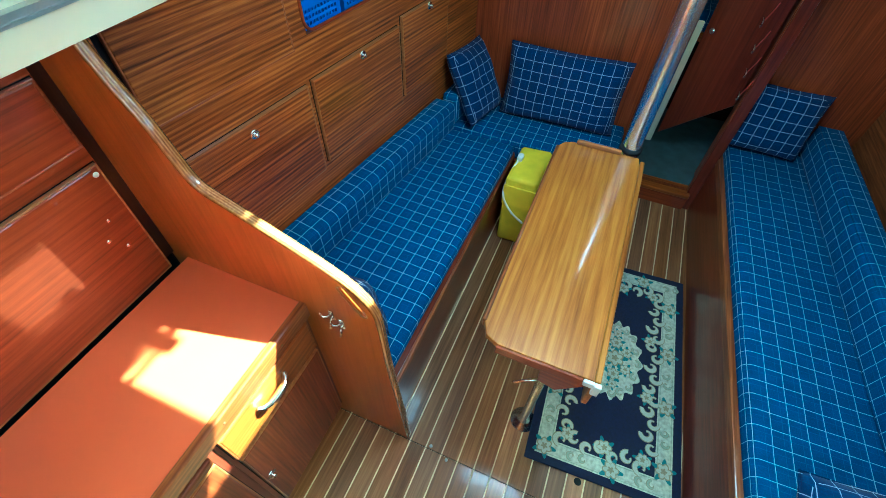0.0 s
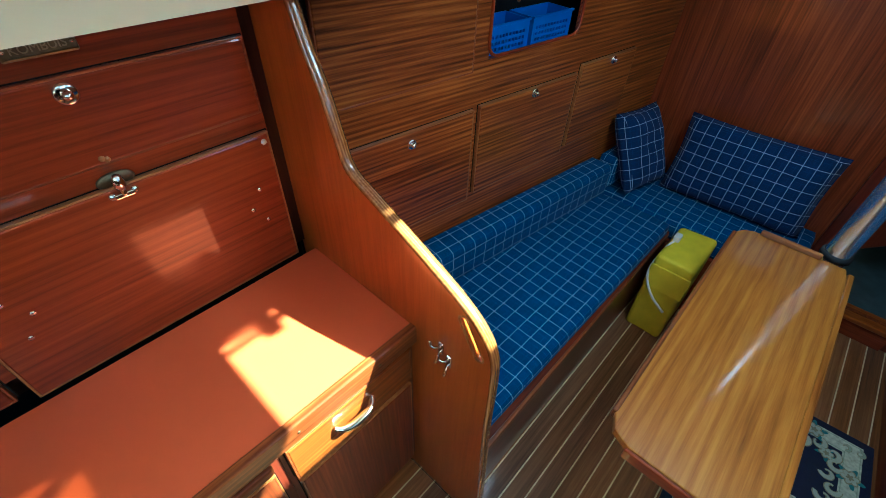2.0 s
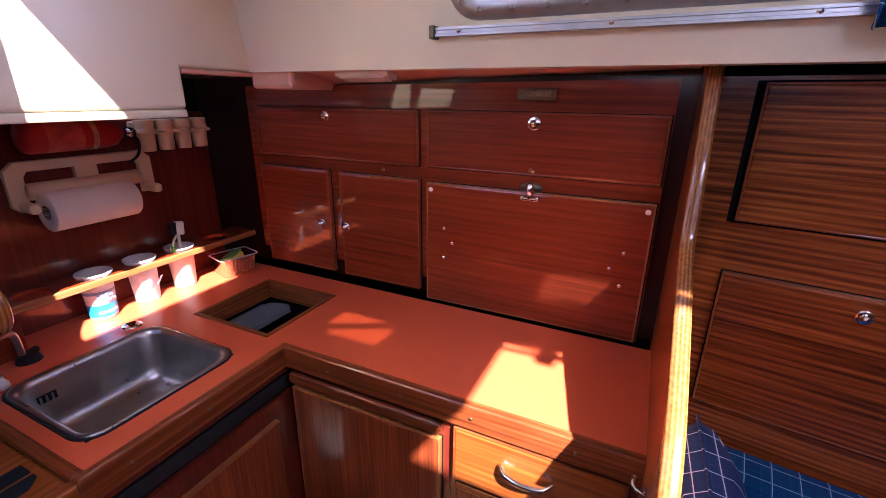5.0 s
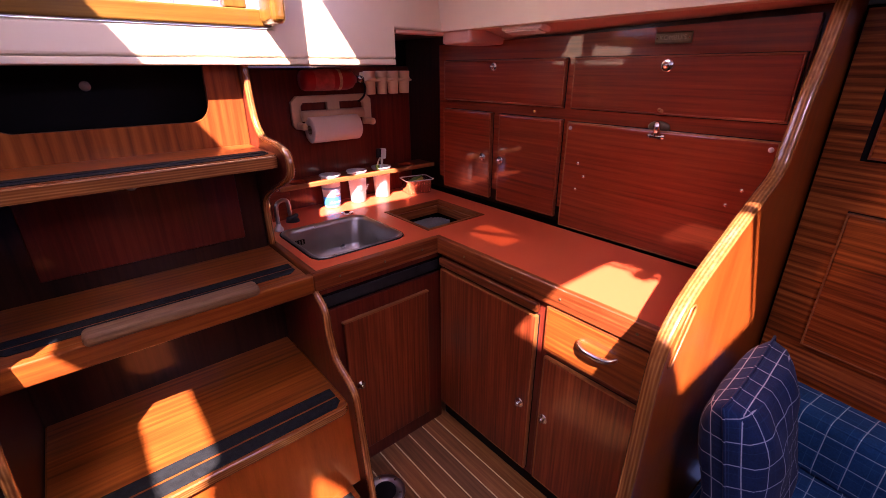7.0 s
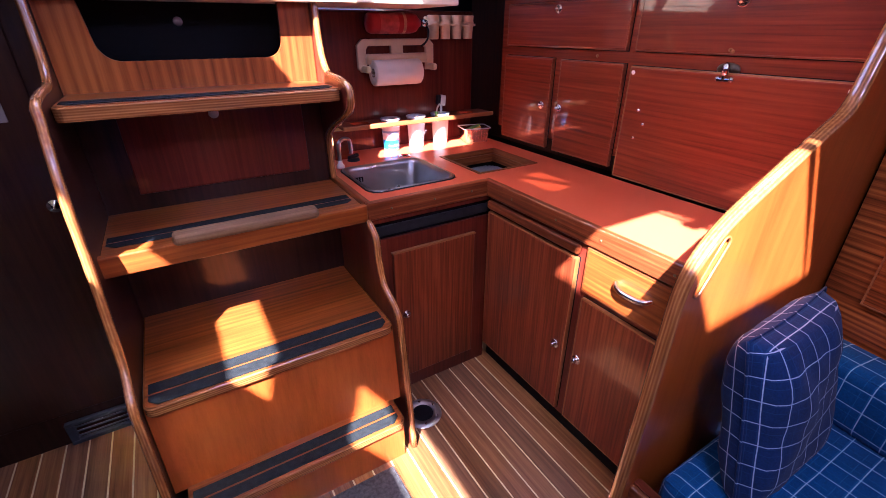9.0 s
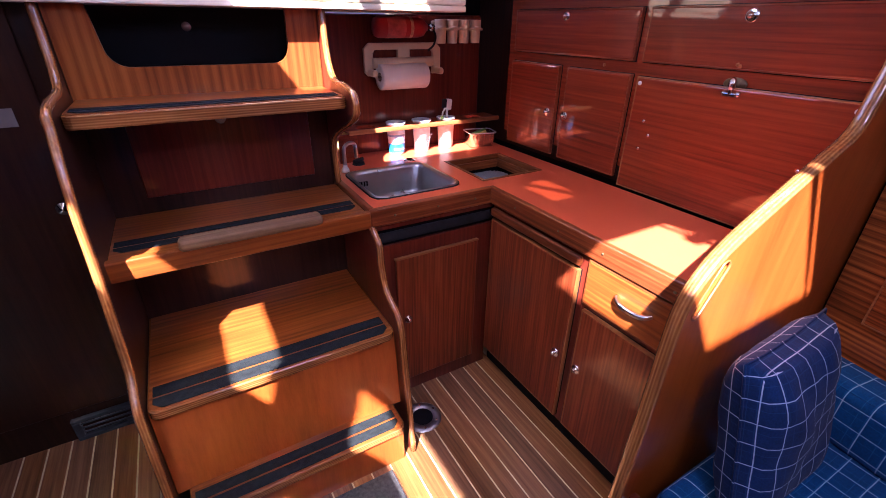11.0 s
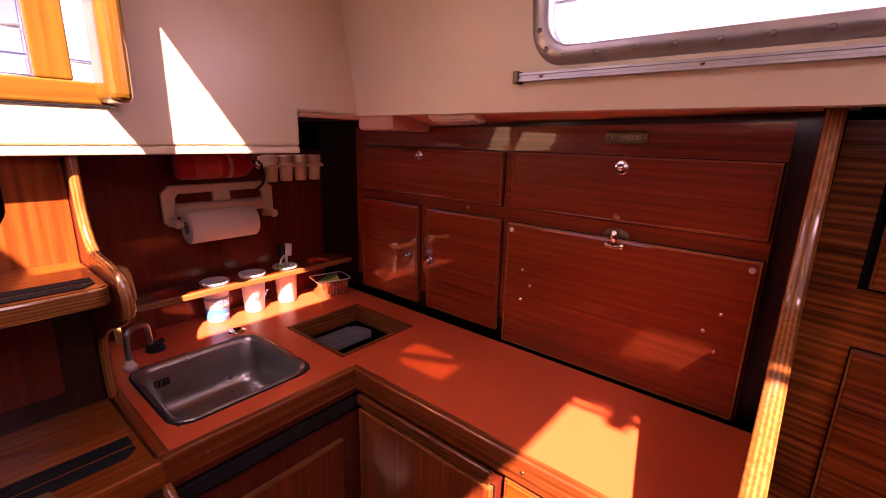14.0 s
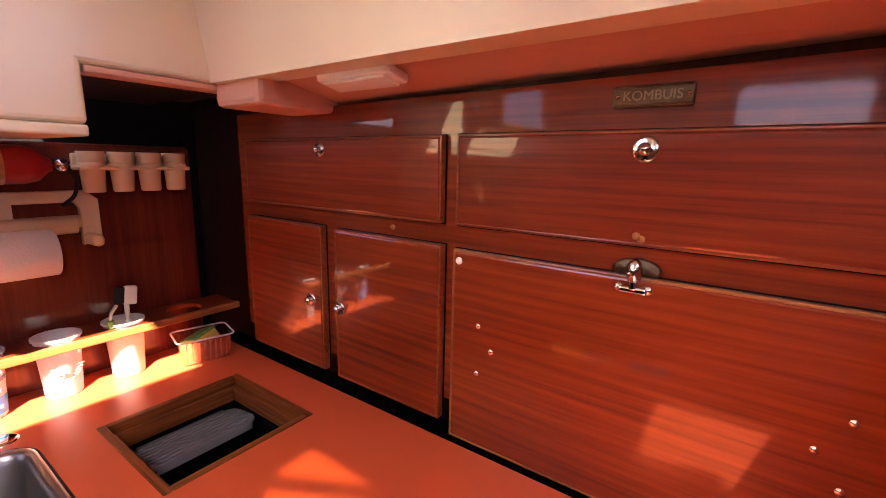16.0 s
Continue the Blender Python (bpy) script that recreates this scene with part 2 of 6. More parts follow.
def plaid(name, base, faint, line, step=0.058, width=0.0017):
    """Woven cloth: a blue ground with a grid of thin pale threads and a fainter one between."""
    m, n, l, p = nodes_of(name)
    tc = n.new("ShaderNodeTexCoord")
    xyz, nrm = n.new("ShaderNodeSeparateXYZ"), n.new("ShaderNodeSeparateXYZ")
    l.new(tc.outputs["Object"], xyz.inputs[0])
    l.new(tc.outputs["Normal"], nrm.inputs[0])
    wob = n.new("ShaderNodeTexNoise")
    wob.inputs["Scale"].default_value = 6
    l.new(tc.outputs["Object"], wob.inputs["Vector"])
    w = math_node(n, l, "MULTIPLY", math_node(n, l, "SUBTRACT", wob.outputs[0], 0.5), 0.005)

    def grid(shift, wide):
        out = None
        for i in range(3):
            a = math_node(n, l, "ADD", xyz.outputs[i], w)
            d = math_node(n, l, "ABSOLUTE", math_node(n, l, "SUBTRACT", math_node(n, l, "FRACT", math_node(n, l, "ADD", math_node(n, l, "DIVIDE", a, step), shift)), 0.5))
            hit = math_node(n, l, "LESS_THAN", d, wide / step)
            ok = math_node(n, l, "LESS_THAN", math_node(n, l, "ABSOLUTE", nrm.outputs[i]), 0.75)
            hit = math_node(n, l, "MULTIPLY", hit, ok)
            out = hit if out is None else math_node(n, l, "MAXIMUM", out, hit)
        return out

    thread = n.new("ShaderNodeTexNoise")
    thread.inputs["Scale"].default_value, thread.inputs["Detail"].default_value = 240, 3
    l.new(tc.outputs["Object"], thread.inputs["Vector"])
    ground = ramp(n, [(0.3, tuple(c * 0.7 for c in base)), (0.7, tuple(c * 1.3 for c in base))])
    blotch = n.new("ShaderNodeTexNoise")
    blotch.inputs["Scale"].default_value, blotch.inputs["Detail"].default_value = 16, 6
    l.new(tc.outputs["Object"], blotch.inputs["Vector"])
    l.new(math_node(n, l, "ADD", math_node(n, l, "MULTIPLY", thread.outputs[0], 0.55), math_node(n, l, "MULTIPLY", blotch.outputs[0], 0.45)), ground.inputs[0])
    col = ground.outputs[0]
    for fac, c in ((math_node(n, l, "MULTIPLY", grid(0.02, width * 3.2), 0.35), faint), (math_node(n, l, "MULTIPLY", grid(0.37, width * 0.7), 0.4), faint), (math_node(n, l, "MULTIPLY", grid(0.0, width), math_node(n, l, "ADD", thread.outputs[0], 0.25)), line)):
        mx = n.new("ShaderNodeMix")
        mx.data_type = "RGBA"
        l.new(fac, mx.inputs["Factor"])
        l.new(col, mx.inputs["A"])
        mx.inputs["B"].default_value = (*c, 1)
        col = mx.outputs["Result"]
    l.new(col, p.inputs["Base Color"])
    p.inputs["Roughness"].default_value = 0.9
    p.inputs["Sheen Weight"].default_value = 0.04
    p.inputs["Specular IOR Level"].default_value = 0.15
    b = n.new("ShaderNodeBump")
    b.inputs["Strength"].default_value, b.inputs["Distance"].default_value = 0.4, 0.001
    l.new(thread.outputs[0], b.inputs["Height"])
    l.new(b.outputs[0], p.inputs["Normal"])
    return m


def glass(name, color=(1, 1, 1), rough=0.0):
    m, n, l, p = nodes_of(name)
    p.inputs["Base Color"].default_value = (*color, 1)
    p.inputs["Roughness"].default_value = rough
    p.inputs["Transmission Weight"].default_value = 1.0
    p.inputs["IOR"].default_value = 1.45
    return m


MAHOGANY_H = wood("mahogany_along", (0.055, 0.009, 0.004), (0.125, 0.022, 0.008), (0.20, 0.042, 0.014), "y")
MAHOGANY_X = wood("mahogany_across", (0.07, 0.009, 0.002), (0.20, 0.028, 0.005), (0.31, 0.054, 0.009), "x", 34, 0.40, 0.68, 0.55, 1.35, figure=0.06, pitch=0.022)
MAHOGANY_V = wood("mahogany_upright", (0.05, 0.007, 0.004), (0.11, 0.015, 0.007), (0.17, 0.029, 0.011), "z")
SAPELE_H = wood("sapele_along", (0.06, 0.014, 0.004), (0.17, 0.046, 0.012), (0.30, 0.095, 0.025), "y", 34, stripe=0.7)
LOCKER = wood("striped_sapele", (0.06, 0.012, 0.003), (0.23, 0.055, 0.009), (0.42, 0.130, 0.020), "x", 36, stripe=0.66, spread=0.95, figure=0.12, pitch=0.017)
SAPELE_X = wood("sapele_across", (0.10, 0.022, 0.004), (0.23, 0.052, 0.006), (0.34, 0.095, 0.010), "x", 30, stripe=0.55, figure=0.08, pitch=0.022)
FIGURED_V = wood("figured_sapele_upright", (0.12, 0.025, 0.005), (0.24, 0.060, 0.010), (0.34, 0.100, 0.016), "z", 30, 0.34, 0.7, stripe=0.4, figure=0.12, pitch=0.03)
SAPELE_V = wood("sapele_upright", (0.075, 0.013, 0.004), (0.175, 0.032, 0.008), (0.28, 0.060, 0.015), "z", 30, 0.38, 0.5, stripe=0.6, figure=0.06, pitch=0.012)
BULKHEAD = wood("bulkhead_veneer", (0.22, 0.040, 0.004), (0.33, 0.066, 0.006), (0.41, 0.094, 0.008), "z", 20, 0.33, stripe=0.35)
PALE_X = wood("pale_edging_across", (0.15, 0.048, 0.013), (0.28, 0.10, 0.028), (0.42, 0.18, 0.055), "x", 30, 0.35)
PALE_V = wood("pale_edging_upright", (0.13, 0.038, 0.009), (0.27, 0.088, 0.021), (0.42, 0.165, 0.045), "z", 30, 0.3)
TABLE_WOOD = wood("table_teak", (0.17, 0.044, 0.006), (0.33, 0.112, 0.013), (0.47, 0.190, 0.025), "y", 22, 0.31, 0.9, stripe=0.55, figure=0.07, pitch=0.04)
OAK_X = wood("golden_oak_across", (0.09, 0.038, 0.006), (0.15, 0.070, 0.009), (0.21, 0.105, 0.015), "x", 30, 0.3, 0.5)
OAK_V = wood("golden_oak_upright", (0.09, 0.038, 0.006), (0.15, 0.070, 0.009), (0.21, 0.105, 0.015), "z", 30, 0.3, 0.5)
WORN_WOOD = wood("worn_teak", (0.08, 0.038, 0.016), (0.16, 0.080, 0.036), (0.25, 0.135, 0.066), "x", 30, 0.6, 0.0)
TRIM_WOOD = wood("worktop_edging", (0.045, 0.009, 0.002), (0.17, 0.036, 0.008), (0.36, 0.11, 0.026), "y", 34, 0.35, 0.4)
TRIM_X = wood("worktop_edging_across", (0.045, 0.009, 0.002), (0.17, 0.036, 0.008), (0.36, 0.11, 0.026), "x", 34, 0.35, 0.4)
EDGE_X = wood("worn_door_edge", (0.12, 0.022, 0.007), (0.24, 0.058, 0.017), (0.36, 0.12, 0.04), "x", 34, 0.3, 0.6)
ICE_RIM = wood("worn_dark_rim", (0.035, 0.008, 0.002), (0.14, 0.036, 0.007), (0.30, 0.100, 0.022), "y", 40, 0.5, 0.1)
ICE_RIM_X = wood("worn_dark_rim_across", (0.035, 0.008, 0.002), (0.14, 0.036, 0.007), (0.30, 0.100, 0.022), "x", 40, 0.5, 0.1)
PLANK = wood("teak_plank", (0.10, 0.035, 0.010), (0.22, 0.084, 0.024), (0.34, 0.148, 0.047), "y", 30, 0.32, 0.6, stripe=0.55, piece=0.26)
# Mahogany with deep shade put into its colour, for corners and hollows.
SHADE_WOOD = wood("mahogany_with_painted_shade", (0.010, 0.003, 0.002), (0.026, 0.007, 0.004), (0.045, 0.013, 0.006), "z", 24, 0.34, 0.6)


def ply(name, layer, along):
    """Varnished plywood edge: thin pale and dark layers stacked along one axis, streaked along another."""
    m, n, l, p = nodes_of(name)
    tc, xyz = n.new("ShaderNodeTexCoord"), n.new("ShaderNodeSeparateXYZ")
    l.new(tc.outputs["Object"], xyz.inputs[0])
    mp, t = n.new("ShaderNodeMapping"), n.new("ShaderNodeTexNoise")
    mp.inputs["Scale"].default_value = [6.0 if c == along else 160.0 for c in "xyz"]
    l.new(tc.outputs["Object"], mp.inputs["Vector"])
    l.new(mp.outputs[0], t.inputs["Vector"])
    t.inputs["Scale"].default_value, t.inputs["Detail"].default_value = 1.0, 4
    wave = math_node(n, l, "SINE", math_node(n, l, "MULTIPLY", xyz.outputs["xyz".index(layer)], 2 * math.pi / 0.0065))
    f = math_node(n, l, "ADD", math_node(n, l, "MULTIPLY", wave, 0.15), math_node(n, l, "ADD", math_node(n, l, "MULTIPLY", math_node(n, l, "SUBTRACT", t.outputs[0], 0.5), 0.7), 0.5))
    r = ramp(n, [(0.15, (0.12, 0.034, 0.008)), (0.5, (0.26, 0.088, 0.019)), (0.85, (0.44, 0.19, 0.055))])
    l.new(f, r.inputs[0])
    l.new(r.outputs[0], p.inputs["Base Color"])
    p.inputs["Roughness"].default_value = 0.26
    p.inputs["Coat Weight"].default_value, p.inputs["Coat Roughness"].default_value = 0.9, 0.08
    return m


PLY_TREAD, PLY_CHEEK, PLY_PANEL = ply("ply_edge_tread", "z", "x"), ply("ply_edge_cheek", "x", "z"), ply("ply_edge_panel", "y", "z")
CAULK = plain("pale_caulk", (0.66, 0.50, 0.27), 0.5)
LAMINATE = plain("orange_red_laminate", (0.62, 0.103, 0.032), 0.33, vary=0.015, scale=5, bump=0.08, grain=600)
GELCOAT = plain("cream_gelcoat", (0.76, 0.68, 0.49), 0.32, vary=0.04, scale=4, bump=0.03, grain=90)
# Cream gelcoat with red light bounced off the worktop tinted into its colour.
RED_BOUNCE = plain("gelcoat_with_red_bounce", (0.64, 0.36, 0.26), 0.36, vary=0.05, scale=4, bump=0.03, grain=90)
# Near-black paints shade into recesses and hollows; joints and holes use it too.
DARK = plain("near_black_shade_and_joints", (0.006, 0.006, 0.007), 0.8)
STEEL = plain("brushed_steel", (0.37, 0.37, 0.35), 0.30, 1.0, 0.06, 20, 0.0, 300)
POLISHED = plain("polished_steel", (0.70, 0.70, 0.69), 0.16, 1.0, 0.05, 20, 0.0)
CHROME = plain("chrome", (0.75, 0.74, 0.72), 0.10, 1.0, 0.04, 30, 0.0)
ALUMINIUM = plain("anodised_aluminium", (0.50, 0.50, 0.50), 0.38, 1.0, 0.08, 30, 0.1, 500)
BRASS = plain("dull_bronze", (0.16, 0.12, 0.07), 0.45, 0.9, 0.3, 60, 0.3, 200)
WHITE = plain("white_plastic", (0.76, 0.74, 0.70), 0.4, vary=0.04)
GRIP = plain("black_grip_tape", (0.010, 0.013, 0.015), 0.85, vary=0.35, scale=60, bump=0.9, grain=700)
BLUE_PLAID = plaid("blue_plaid_cloth", (0.002, 0.055, 0.165), (0.016, 0.145, 0.32), (0.40, 0.54, 0.66), 0.058, 0.001)
NAVY_PLAID = plaid("navy_plaid_cloth", (0.006, 0.024, 0.085), (0.014, 0.06, 0.16), (0.42, 0.50, 0.66), 0.052, 0.001)
RUBBER = plain("black_rubber", (0.018, 0.018, 0.02), 0.6, vary=0.3, bump=0.3)
GLASS = glass("window_glass", (0.62, 0.66, 0.72))
YELLOW = plain("yellow_canvas", (0.70, 0.55, 0.008), 0.7, vary=0.1, bump=0.4, grain=500)


# ---- structure ----
FORE, AFT = 2.78, -0.80


def slab(name, lo, hi, material, label, bevel=0.0):
    return structure(name, box(lo, hi, bevel), material, label)


def holed(lo, hi, holes, axis):
    """A slab with rectangular holes cut through it along one axis; holes are (u0, u1, v0, v1) in the other two axes."""
    i, j = [k for k in range(3) if k != axis]
    us = sorted({lo[i], hi[i], *(h[0] for h in holes), *(h[1] for h in holes)})
    vs = sorted({lo[j], hi[j], *(h[2] for h in holes), *(h[3] for h in holes)})
    pieces = []
    for u0, u1 in zip(us, us[1:]):
        for v0, v1 in zip(vs, vs[1:]):
            u, v = (u0 + u1) / 2, (v0 + v1) / 2
            if any(h[0] < u < h[1] and h[2] < v < h[3] for h in holes):
                continue
            a, b = [0, 0, 0], [0, 0, 0]
            a[i], b[i], a[j], b[j], a[axis], b[axis] = u0, u1, v0, v1, lo[axis], hi[axis]
            pieces.append(box(a, b, 0))
    bm = merged(*pieces)
    bmesh.ops.remove_doubles(bm, verts=bm.verts[:], dist=1e-5)
    seen = {}
    for fc in bm.faces[:]:
        seen.setdefault(tuple(round(c, 4) for c in fc.calc_center_median()), []).append(fc)
    bmesh.ops.delete(bm, geom=[x for g in seen.values() if len(g) > 1 for x in g], context="FACES")
    bmesh.ops.recalc_face_normals(bm, faces=bm.faces[:])
    return bm


floor = slab("floor", (-1.3, -1.0, -0.06), (1.35, 4.4, -0.0016), CAULK, "teak and holly cabin sole with pale seams")
# The smallest hole is added for the pane that casts the worktop patch.
ceiling = structure("ceiling", holed((-1.02, -0.42, 2.02), (1.02, 4.3, 2.08), [(-0.265, 0.42, -0.40, 0.20), (-0.28, 0.22, 1.22, 1.70), (-0.22, -0.05, 0.70, 0.94)], 2), GELCOAT, "cream moulded cabin ceiling with open hatches")

# port and starboard cabin sides with their long windows
for side, spans, nm in ((-1, ((0.30, 1.80),), "wall_port"), (1, ((0.42, 0.97), (1.16, 1.82)), "wall_starboard")):
    bm = holed((-0.03, -0.44, 1.575), (0.03, 4.3, 2.06), [(y0, y1, 1.70 if side < 0 else 1.61 if y0 < 1 else 1.70, 1.885 if side < 0 else 1.86 if y0 < 1 else 1.97) for y0, y1 in spans], 0)
    for v in bm.verts:
        v.co.x = side * (1.047 + (v.co.x * side) - 0.16 * (v.co.z - 1.575))
    structure(nm, bm, GELCOAT, "cream moulded cabin side above the lockers")
slab("deck_port", (-1.75, -1.0, 1.60), (-1.035, 4.3, 1.66), GELCOAT, "cream underside of the side deck")
slab("deck_starboard", (1.035, -1.0, 1.60), (1.75, 4.3, 1.66), GELCOAT, "cream underside of the side deck")
# Unseen near-black shells added to shut stray light out of the hull.
slab("hull_port", (-1.75, -1.0, -0.1), (-1.60, 4.3, 1.60), DARK, "unseen near-black shell closing the hull side behind the lockers")
slab("hull_starboard", (1.60, -1.0, -0.1), (1.75, 4.3, 1.60), DARK, "unseen near-black shell closing the hull side behind the lockers")
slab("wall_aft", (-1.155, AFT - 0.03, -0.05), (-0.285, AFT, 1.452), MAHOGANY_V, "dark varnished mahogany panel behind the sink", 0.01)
# Deep shade on this side is painted in with near-black wood.
slab("wall_aft_starboard", (0.485, -0.53, -0.05), (1.6, -0.50, 1.60), SHADE_WOOD, "varnished mahogany cabin partition coloured near-black for its shade")
# Near-black sheet stands for the shade in the void aft.
slab("wall_end", (-1.75, -1.06, -0.1), (1.75, -1.0, 1.60), DARK, "near-black sheet closing the shaded void behind the aft panel")
slab("wall_bow", (-1.75, 4.25, -0.1), (1.75, 4.3, 2.05), MAHOGANY_V, "mahogany end of the forward cabin")

# forward bulkhead with its doorway
bm = holed((-1.6, FORE, -0.05), (0.56, FORE + 0.025, 2.02), [(0.09, 0.50, 0.13, 1.75)], 1)
structure("wall_fore", bm, SAPELE_V, "varnished sapele forward bulkhead with a doorway")

m_, n_, l_, p_ = nodes_of("smoked_acrylic")
tr_ = n_.new("ShaderNodeBsdfTransparent")
tr_.inputs[0].default_value = (0.30, 0.26, 0.18, 1)
l_.new(tr_.outputs[0], n_["Material Output"].inputs["Surface"])
SMOKED = m_
# Unseen pane in the ceiling, added to throw the faint patch on the worktop.
dl = thing("patch_pane", Matrix.Translation((-0.135, 0.82, 2.02)), "unseen smoked pane added to cast a faint sun patch", "deck light")
part("pane", prism([(-0.085, -0.12), (0.03, -0.12), (0.085, -0.02), (0.085, 0.12), (-0.02, 0.12), (-0.085, 0.03)], 0.02, 0.028, "xy"), SMOKED, dl, "smoked pane shaped to the sun patch")
part("fillet", prism([(0.03, -0.12), (0.085, -0.12), (0.085, -0.02)], 0.015, 0.03, "xy"), GELCOAT, dl)
part("fillet", prism([(-0.02, 0.12), (-0.085, 0.12), (-0.085, 0.03)], 0.015, 0.03, "xy"), GELCOAT, dl)
part("bar", moved(box((-0.012, -0.14, 0.03), (0.012, 0.14, 0.05), 0.003), pose(0, 0, 0, 0, 0, 28)), ALUMINIUM, dl, "bar added to split the sun patch")
sk = thing("skylight", Matrix.Translation((-0.03, 1.46, 2.08)), "open deck hatch with an aluminium rim and added shadow bars", "skylight")
part("rim", merged(box((-0.275, -0.265, 0.0), (-0.25, 0.265, 0.02), 0.003), box((0.25, -0.265, 0.0), (0.275, 0.265, 0.02), 0.003), box((-0.25, -0.265, 0.0), (0.25, -0.24, 0.02), 0.003), box((-0.25, 0.24, 0.0), (0.25, 0.265, 0.02), 0.003)), ALUMINIUM, sk)
# Unseen bars and a block, added to break up the worktop's sun patch.
for x_, a_ in ((-0.195, 4), (-0.16, -5)):
    part("shadow_bar", tube([(x_, -0.24, 0.01), (x_ + 0.004 * a_, 0.24, 0.012)], 0.008, 8), STEEL, sk, "steel bar added to stripe the sun patch", True)
part("latch", box((-0.20, -0.10, 0.004), (-0.13, -0.05, 0.02), 0.006), ALUMINIUM, sk, "block added to notch the sun patch")

slab("wall_fore_starboard", (0.535, 2.96, -0.05), (1.6, 2.985, 2.02), SAPELE_V, "varnished sapele bulkhead beyond the starboard settee")
slab("wall_fore_return", (0.535, 2.806, -0.05), (0.56, 2.959, 2.02), SAPELE_V, "narrow varnished return of the bulkhead")

# companionway box: cream moulding with the wooden washboard frame
bm = holed((-1.06, -0.44, 1.475), (1.05, -0.385, 2.04), [(-0.352, 0.44, 1.555, 2.04), (-1.06, -0.80, 1.475, 1.575)], 1)
bmesh.ops.dissolve_limit(bm, angle_limit=0.01, verts=bm.verts[:], edges=bm.edges[:])
bmesh.ops.bevel(bm, geom=bm.edges[:], offset=0.010, segments=3, affect="EDGES", profile=0.5)
structure("wall_companionway", bm, GELCOAT, "cream moulded companionway surround in sunlight")
slab("lip_companionway", (-0.80, -0.80, 1.455), (1.05, -0.388, 1.4745), GELCOAT, "cream lip under the companionway box", 0.004)
# Coloured near-black to paint the shade in this corner.
slab("shelf_deckhead", (-1.06, -0.80, 1.560), (-0.802, -0.442, 1.574), SHADE_WOOD, "deckhead corner above the galley, darkened for its shade", 0.003)
slab("lip_corner", (-1.058, -0.438, 1.562), (-0.803, -0.390, 1.5745), RED_BOUNCE, "lip under the cream moulding, tinted with red bounce light", 0.003)
slab("deck_aft", (-1.75, -1.3, 1.60), (-0.78, -0.44, 1.66), GELCOAT, "cream underside of the after deck")

# ---- galley: wall cabinet ----
GAL = Matrix.Translation((-1.20, 0, 0)) @ Matrix(((0, -1, 0, 0), (1, 0, 0, 0), (0, 0, 1, 0), (0, 0, 0, 1)))
# local x runs forward along the boat, local -y is into the room, z is up


def knob(parent, x, z, y=0.0, r=0.017):
    """A chrome push-button catch on a round rose."""
    m = Matrix.Translation((x, y, z)) @ pose(0, 0, 0, 90)
    k = part("knob", lathe([(0, 0.006), (r * 0.8, 0.006), (r, 0.004), (r, 0), (r, -0.001)], 20, m), CHROME, parent, "chrome push-button catch", True)
    part("button", lathe([(0.0001, 0.020), (r * 0.42, 0.018), (r * 0.52, 0.012), (r * 0.3, 0.008), (r * 0.35, 0.005)], 16, m), CHROME, k, "", True)
    return k


def leaf(parent, x0, x1, z0, z1, material, y=0.0, t=0.016, name="door", edge=None, gap=(0.007, 0.007, 0.007, 0.006)):
    """A flat door leaf with a pale rounded lipping round it; its face is at local y - t."""
    d = part(name, box((x0, y - t, z0), (x1, y, z1), 0.004, 2), material, parent)
    # Thin black sheet behind the leaf paints the shadow line round its edges.
    part("shadow_line", box((x0 - gap[0], y - 0.0002, z0 - gap[2]), (x1 + gap[1], y + 0.0012, z1 + gap[3]), 0), DARK, d, "black sheet painting the shadow line round the leaf")
    if edge:
        w = 0.004
        bm = merged(box((x0 - w, y - t + 0.001, z1 - 0.001), (x1 + w, y, z1 + w), 0.0015), box((x0 - w, y - t + 0.001, z0 - w), (x1 + w, y, z0 + 0.001), 0.0015),
                    box((x0 - w, y - t + 0.001, z0), (x0 + 0.001, y, z1), 0.0015), box((x1 - 0.001, y - t + 0.001, z0), (x1 + w, y, z1), 0.0015))
        part("lipping", bm, edge, d, "pale edge lipping")
    return d


wallcab = thing("wall_cabinet", GAL @ Matrix.Translation((0, 0.016, 0)), "varnished mahogany galley wall cabinet with flush doors", "cabinet")
frame_bm = merged(box((-0.64, 0.0, 0.935), (0.110, 0.02, 1.534), 0), box((0.110, 0.0, 0.8605), (0.764, 0.02, 1.534), 0))
for v in frame_bm.verts:
    if v.co.z > 1.5:
        v.co.z = 1.541 + 0.017 * max(0.0, (v.co.x + 0.25))
part("face_frame", frame_bm, MAHOGANY_X, wallcab)
# Near-black sheet paints the shaded strips beside and above the face frame.
part("carcass", box((-0.95, 0.03, 0.862), (0.83, 0.035, 1.60), 0), SHADE_WOOD, wallcab, "near-black sheet painting the shade behind the face frame")
d = leaf(wallcab, -0.583, 0.072, 1.311, 1.470, MAHOGANY_X, -0.001, 0.016, "door", EDGE_X)
knob(d, -0.270, 1.447, -0.017)
d = leaf(wallcab, 0.112, 0.754, 1.311, 1.471, MAHOGANY_X, -0.001, 0.012, "door", EDGE_X)
knob(d, 0.431, 1.447, -0.013, 0.019)
d = leaf(wallcab, -0.587, -0.281, 0.898, 1.263, MAHOGANY_X, -0.001, 0.018, "door", EDGE_X)
knob(d, -0.318, 1.075, -0.019)
d = leaf(wallcab, -0.226, 0.076, 0.896, 1.261, MAHOGANY_X, -0.001, 0.018, "door", EDGE_X)
knob(d, -0.212, 1.075, -0.019)
flap = leaf(wallcab, 0.110, 0.754, 0.869, 1.257, MAHOGANY_X, -0.001, 0.014, "flap", PALE_X)
